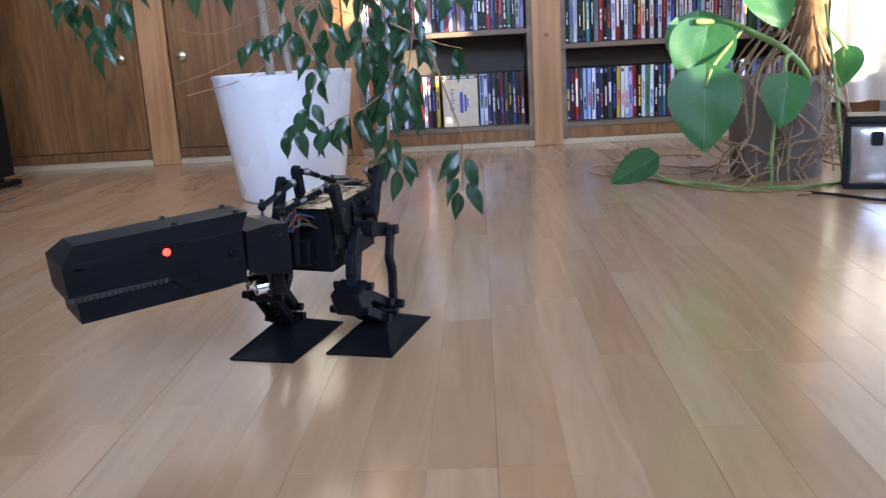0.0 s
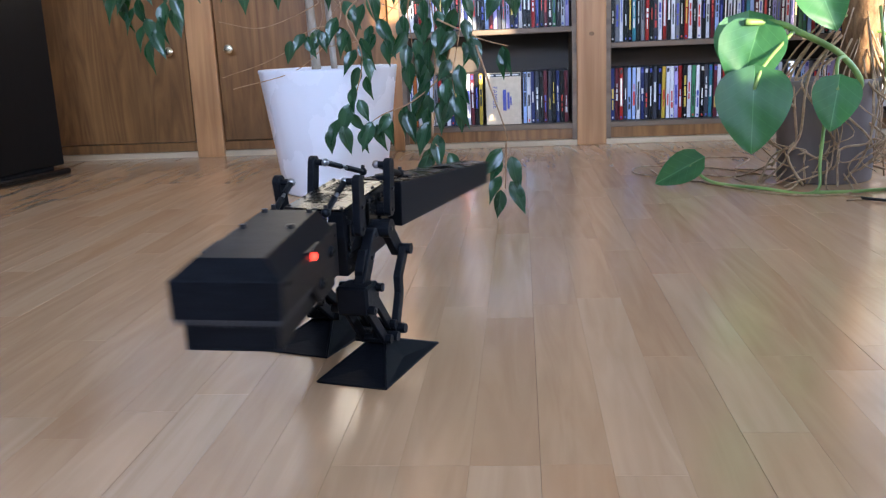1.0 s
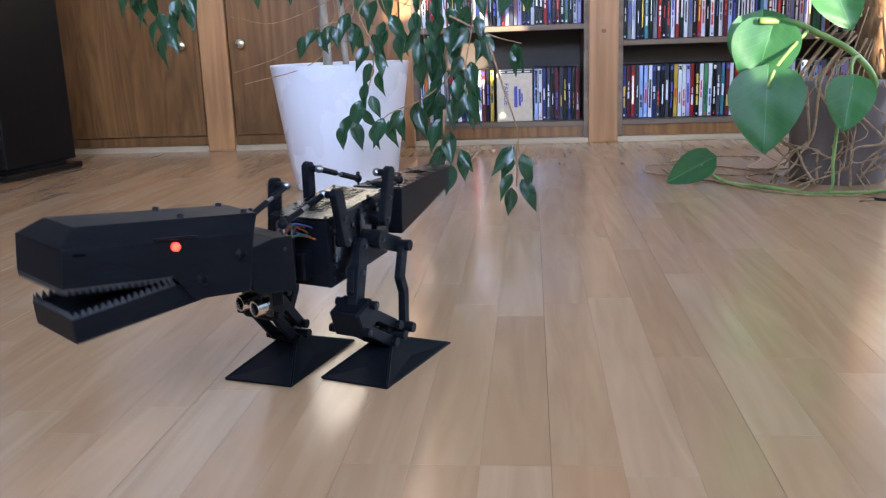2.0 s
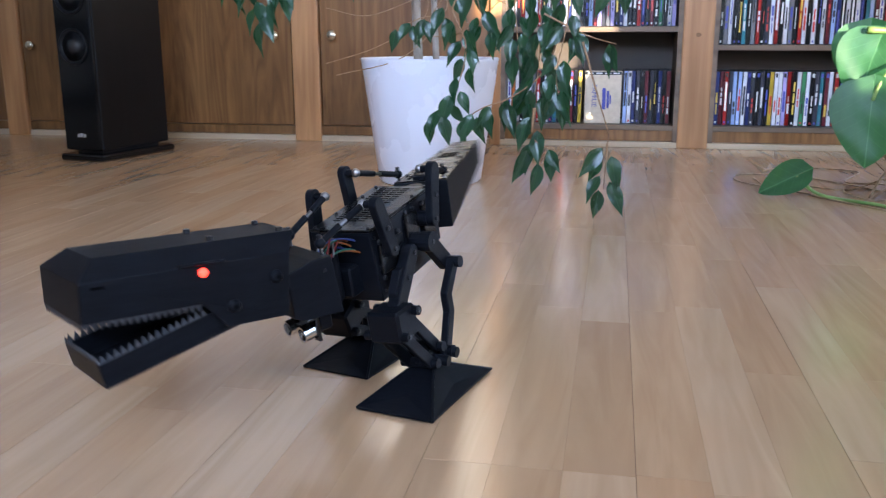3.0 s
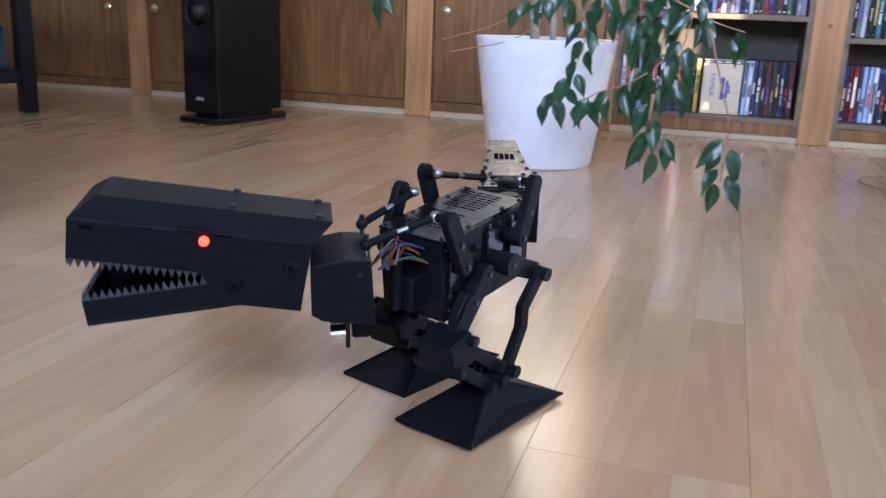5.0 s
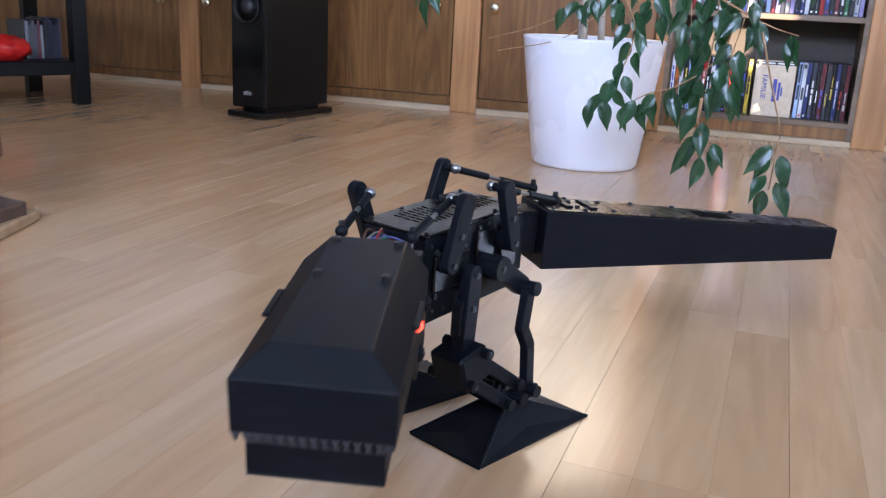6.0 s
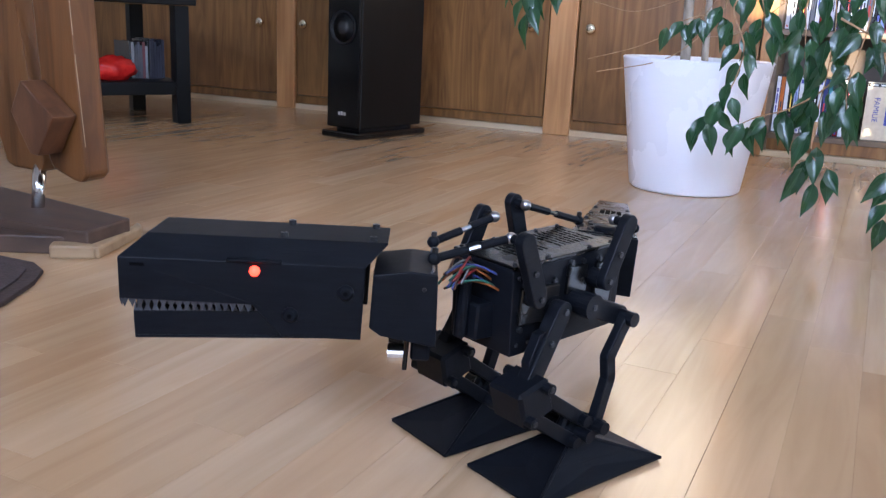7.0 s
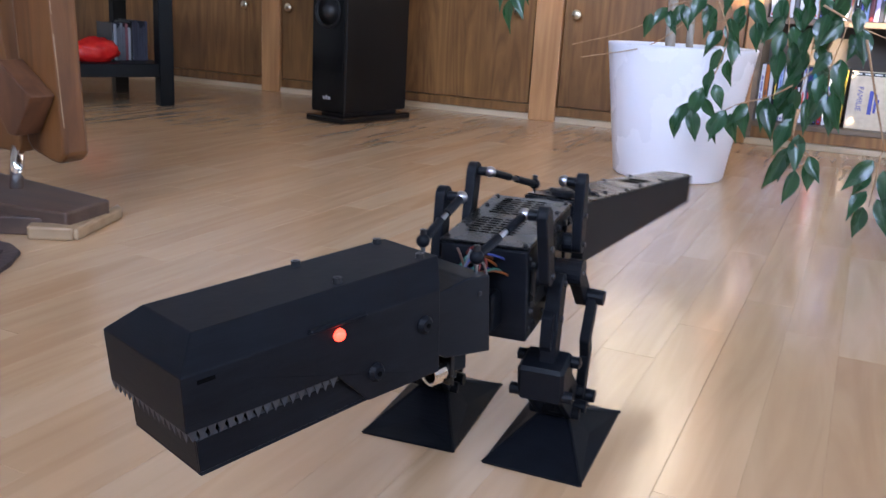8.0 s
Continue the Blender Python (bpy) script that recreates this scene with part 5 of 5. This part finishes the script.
REST = {}
for _end in ("front", "rear"):
    _a, _b = link_ends(_end, 1, 0.12 if _end == "front" else -0.1, 0)
    REST[_end] = (_b - _a).length
LINKS = {k: build_link(REST[k[0]]) for k in ARMS}


def arm_angle(end, s, steer):
    """The servo arm's lean that keeps the tie rod's length."""
    best = min((abs((link_ends(end, s, k * 0.01, steer)[1] - link_ends(end, s, k * 0.01, steer)[0]).length - REST[end]), abs(k), k) for k in range(-110, 111, 2))
    return best[2] * 0.01
# ---- laminate floor: strips of three to a board, boards along y ----
def floor():
    fl = thing("floor", "light beech strip laminate floor with a soft sheen", "floor", kind="structure")
    r = random.Random(11)
    anchors = {-1: [0.19, -0.253], -2: [-0.253], -3: [-0.253, 0.36], 1: [-0.271], 3: [0.41, -0.184], 0: [-0.7]}
    pale = {(3, 0.41), (1, -0.271)}
    far = bmesh.new()
    for c in range(-63, 28):
        board, k = divmod(c, 3)
        x = 0.1 + 0.195 * board + 0.0004 + k * 0.0649
        known = sorted(anchors.get(c, []))
        cuts = []
        y = known[0] if known else -0.3 + r.uniform(-0.4, 0.4)
        lo = y
        below = []
        while lo > -2.55:
            lo -= r.choice((0.4, 0.45, 0.5, 0.55, 0.6))
            below.append(max(lo, -2.59))
        cuts = below[::-1] + [y]
        for q in known[1:]:
            cuts.append(q)
        while cuts[-1] < 2.225:
            cuts.append(min(2.23, cuts[-1] + r.choice((0.4, 0.45, 0.5, 0.55, 0.6))))
        for a, b in zip(cuts, cuts[1:]):
            ln = round(b - a, 3)
            near = -1.5 < x < 1.0 and b > -0.75
            w = 0.06485
            if near:
                mat = r.choices(LAM, (6, 1.6, 2.6))[0]
                if c == 3 and abs(b - 0.41) < 0.01 or c == 1 and abs(b + 0.271) < 0.01:
                    mat = LAM[1]
                if c == -1 and abs(b - 0.19) < 0.01:
                    mat = LAM[2]
                shared("plank", ("plank", ln), lambda: box(0, w, 0.0002, ln - 0.0002, -0.008, 0, 0.0002), mat, fl, pose(x, a, 0))
            else:
                box(x, x + w, a + 0.0002, b - 0.0002, -0.008, 0, bm=far)
    tagged(part("far_planks", far, LAM_ALL, fl), kind="stuff")


floor()


# ---- movement ----
BODY = [  # seconds, x, y, z, yaw, pitch, roll of the hull
    (0.0, -0.11, 0.141, -0.008, -106, -1.8, -1.4), (0.5, -0.117, 0.098, -0.001, -105.3, -0.2, -3), (1, -0.136, 0.063, 0.005, -102.5, 0.5, -1.6),
    (1.2, -0.142, 0.046, 0.002, -103.6, -5.6, -0.5), (1.75, -0.15, 0.03, 0.0, -109, -0.5, 1), (2.3, -0.153, 0.022, -0.002, -108.7, 0.5, -6),
    (2.5, -0.153, 0.022, -0.008, -106.3, -1.4, -3.2), (3, -0.161, -0.035, 0.002, -106.3, 7.1, 4.9), (3.5, -0.175, -0.092, 0.006, -104.2, -7, 1.8),
    (4, -0.195, -0.107, 0.0, -106.6, 3.8, -2.5), (4.5, -0.191, -0.116, 0.0, -110.9, 1.6, -3.3), (5, -0.19, -0.155, -0.004, -109.7, 4.0, -2),
    (5.2, -0.193, -0.159, 0.004, -107.4, 8.1, 6.9), (5.75, -0.22, -0.195, 0.002, -109, -1.5, 1.5), (6.3, -0.232, -0.221, 0.015, -108.9, 1.9, -3.3),
    (6.5, -0.229, -0.218, 0.01, -113.3, 2.6, -2.1), (7, -0.253, -0.206, -0.004, -111.9, -2.7, -1.4), (7.5, -0.243, -0.225, 0.003, -95.6, 0.2, 0.8),
    (8, -0.241, -0.225, 0.01, -86.3, 0.9, 1.2),
]
SWAY = [  # seconds, head yaw, tail yaw
    (0.0, -38.7, 29.3), (0.25, -43.1, 33), (0.5, -41.8, 35), (0.75, -20, 16), (1, 11.4, -6.0), (1.2, 30.2, -24.5),
    (1.4, 33.2, -27.9), (1.65, 24.7, -22.3), (1.95, -14.3, 7.7), (2.3, -42, 34.6), (2.5, -43.3, 35.5), (2.75, -40.4, 42.5),
    (3, -22, 17.4), (3.25, 9.7, -3.7), (3.5, 27, -25.7), (3.7, 28.9, -26.2), (4, 19.2, -20.9), (4.25, -13.6, 8.5),
    (4.5, -41.6, 30.9), (4.75, -44.1, 34.7), (5, -44.1, 34.8), (5.2, -28.3, 21.2), (5.45, 11.3, -12.4), (5.7, 36, -32),
    (5.95, 36.7, -33.6), (6.3, 13.3, -16.3), (6.5, -10.9, 8.4), (6.75, -34.7, 26.6), (7, -40.4, 35.5), (7.1, -39, 31.2),
    (7.2, -37.6, 18.9), (7.3, -36.2, 4.4), (7.4, -34.9, -10.8), (7.5, -33.6, -16.8), (7.6, -31.8, -18.6), (7.7, -30, -18.5),
    (7.8, -28.2, -16.4), (7.9, -26.4, -14.6), (8, -24.6, -11.4),
]
NOD = [  # seconds, head pitch, jaw opening
    (0.0, 4.5, 0.9), (0.5, 4.9, 0.3), (1, 0.4, 0.8), (1.2, 1.9, 3.4), (1.5, -2, 4), (1.9, -5, 11),
    (2.3, -6.2, 11.2), (2.5, -7.6, 14.2), (3, -9.7, 14.8), (3.5, -6.2, 15.8), (4, -2.6, 15.1), (4.5, -5.6, 13.4),
    (5, -8.6, 15.2), (5.2, -10.6, 14.5), (5.7, 0.0, 4.5), (6.3, 5.4, 2.1), (6.5, -0.8, 1.8), (7, 2.1, 2.6),
    (7.5, 3.3, 2.2), (8, 3, 2.1),
]
LEFT_FOOT = [  # seconds, x, y, yaw, lift
    (0.0, -0.049, 0.136, -104.3, 0.0), (0.2, -0.050, 0.134, -104.5, 0.002), (0.5, -0.071, 0.058, -106.5, 0.007), (0.8, -0.088, 0.018, -105.0, 0.001), (1.0, -0.089, 0.018, -106.0, 0.0),
    (2.4, -0.094, 0.014, -111.5, 0.0), (2.55, -0.097, 0.010, -110.0, 0.003), (2.75, -0.110, -0.045, -105.0, 0.012), (3.0, -0.123, -0.092, -103.6, 0.002), (3.2, -0.127, -0.098, -108.0, 0.0),
    (4.5, -0.133, -0.107, -113.2, 0.0), (4.65, -0.136, -0.118, -112.0, 0.006), (5.0, -0.153, -0.195, -110.1, 0.004), (5.2, -0.160, -0.208, -107.0, 0.0), (6.5, -0.168, -0.210, -117.0, 0.0),
]
LEFT_FOOT += [(6.8, -0.190, -0.222, -117.0, 0.005), (7.0, -0.203, -0.227, -115.5, 0.002), (7.5, -0.193, -0.223, -101.4, 0.001), (8.0, -0.198, -0.201, -87.0, 0.0)]
RIGHT_FOOT = [
    (0.0, -0.173, 0.130, -104.0, 0.0), (1.2, -0.175, 0.122, -110.0, 0.0), (1.35, -0.178, 0.112, -110.0, 0.004), (1.6, -0.196, 0.060, -107.0, 0.012), (1.9, -0.212, 0.018, -105.5, 0.001),
    (2.5, -0.214, 0.016, -103.5, 0.0), (3.0, -0.217, 0.014, -106.0, 0.0), (3.5, -0.235, 0.014, -112.0, 0.003), (3.75, -0.243, -0.045, -112.0, 0.012), (4.0, -0.249, -0.094, -112.0, 0.001),
    (5.2, -0.245, -0.108, -112.0, 0.0), (5.4, -0.250, -0.118, -113.0, 0.005), (5.65, -0.270, -0.160, -116.0, 0.012), (5.95, -0.285, -0.190, -119.0, 0.001), (6.5, -0.298, -0.202, -119.5, 0.0),
]
RIGHT_FOOT += [(7.0, -0.305, -0.184, -117.1, 0.002), (7.5, -0.302, -0.196, -101.2, 0.003), (8.0, -0.320, -0.206, -83.6, 0.0)]


def at(rows, t):
    """The values at t seconds on a smooth line through the rows that never overshoots."""
    for i in range(len(rows) - 1):
        if t <= rows[i + 1][0] + 1e-6:
            break
    a, b = rows[i], rows[i + 1]
    h = b[0] - a[0]
    u = min(1, max(0, (t - a[0]) / h))
    out = []
    for k in range(1, len(a)):
        d = (b[k] - a[k]) / h

        def slope(j):
            if j == 0 or j == len(rows) - 1:
                return 0.0
            p, q, r = rows[j - 1], rows[j], rows[j + 1]
            d0, d1 = (q[k] - p[k]) / (q[0] - p[0]), (r[k] - q[k]) / (r[0] - q[0])
            return 0.0 if d0 * d1 <= 0 else 2 * d0 * d1 / (d0 + d1)
        m0, m1 = slope(i), slope(i + 1)
        out.append((2 * u**3 - 3 * u**2 + 1) * a[k] + (u**3 - 2 * u**2 + u) * h * m0 + (3 * u**2 - 2 * u**3) * b[k] + (u**3 - u**2) * h * m1)
    return out


def along(p, q, side):
    """A pose at p whose z axis points to q and whose y axis stays close to the given side."""
    z = (q - p).normalized()
    x = side.cross(z).normalized()
    y = z.cross(x)
    m = Matrix((x, y, z)).transposed().to_4x4()
    m.translation = p
    return m


def crank_end(pivot, low, out):
    """Where the crank meets the push rod: on the crank's circle, a rod's length from the ankle, behind the hip."""
    best = min((abs((pivot + Vector((-CRANK_R * math.cos(a), out, CRANK_R * math.sin(a))) - low).length - ROD), a) for a in (-1.3 + 0.005 * k for k in range(420)))
    return pivot + Vector((-CRANK_R * math.cos(best[1]), out, CRANK_R * math.sin(best[1])))


def motions():
    rows = {ob: [] for ob in (robot, head, jaw, neck, tail, *LEGS[1], *LEGS[-1], *ARMS.values(), *LINKS.values())}
    for step in range(81):
        t = step / 10
        x, y, z, yaw, pitch, roll = at(BODY, t)
        base = Matrix.Translation((x, y, z)) @ (Matrix.Rotation(radians(yaw), 4, "Z") @ Matrix.Rotation(radians(pitch), 4, "Y") @ Matrix.Rotation(radians(roll), 4, "X"))
        rows[robot].append((t, base))
        sway, wag = at(SWAY, t)
        nod, gape = at(NOD, t)
        n = neck_pose(sway)
        h = n @ Matrix.Rotation(radians(nod), 4, "Y")
        rows[neck].append((t, n))
        rows[head].append((t, h))
        rows[jaw].append((t, h @ Matrix.Translation(HINGE) @ Matrix.Rotation(radians(gape), 4, "Y")))
        rows[tail].append((t, tail_pose(wag)))
        inv = base.inverted()
        for s, steps in ((1, LEFT_FOOT), (-1, RIGHT_FOOT)):
            fx, fy, fa, lift = at(steps, t)
            foot = inv @ (pose(fx, fy, lift, 0, 0, fa))
            th, kn, sh, rd, ck, ft = LEGS[s]
            rows[ft].append((t, foot))
            hip = Vector((HIP[0], s * HIP[1], HIP[2]))
            ankle = foot @ Vector((0, 0, ANKLE_Z))
            d = ankle - hip
            side = Vector((0, 1, 0))
            out = side.cross(d).normalized() * -1
            if out.x < 0:
                out = -out
            half = min(d.length / 2, THIGH * 0.999)
            knee = hip + d / 2 + out * math.sqrt(THIGH**2 - half**2)
            rows[th].append((t, along(hip, knee, side)))
            rows[sh].append((t, along(knee, ankle, side)))
            k = along(knee, ankle, side) @ pose(0, 0, 0, 0, 90 - 40, 0)
            rows[kn].append((t, k))
            pivot = Vector((CRANK[0], s * CRANK[1], CRANK[2]))
            low = foot @ Vector((-0.014, s * 0.016, ANKLE_Z + 0.006))
            top = crank_end(pivot, low, s * 0.010)
            rows[ck].append((t, along(pivot, Vector((top.x, pivot.y, top.z)), side)))
            rows[rd].append((t, along(low, top, side)))
        for (end, s), arm in ARMS.items():
            steer = sway if end == "front" else wag
            th = arm_angle(end, s, steer)
            b = FRONT_ARM if end == "front" else REAR_ARM
            rows[arm].append((t, pose(b[0], s * b[1], b[2]) @ Matrix.Rotation(th, 4, "Y")))
            p, q = link_ends(end, s, th, steer)
            rows[LINKS[end, s]].append((t, along(p, q, Vector((0, 1, 0)))))
    for ob, path in rows.items():
        walk(ob, path)


motions()
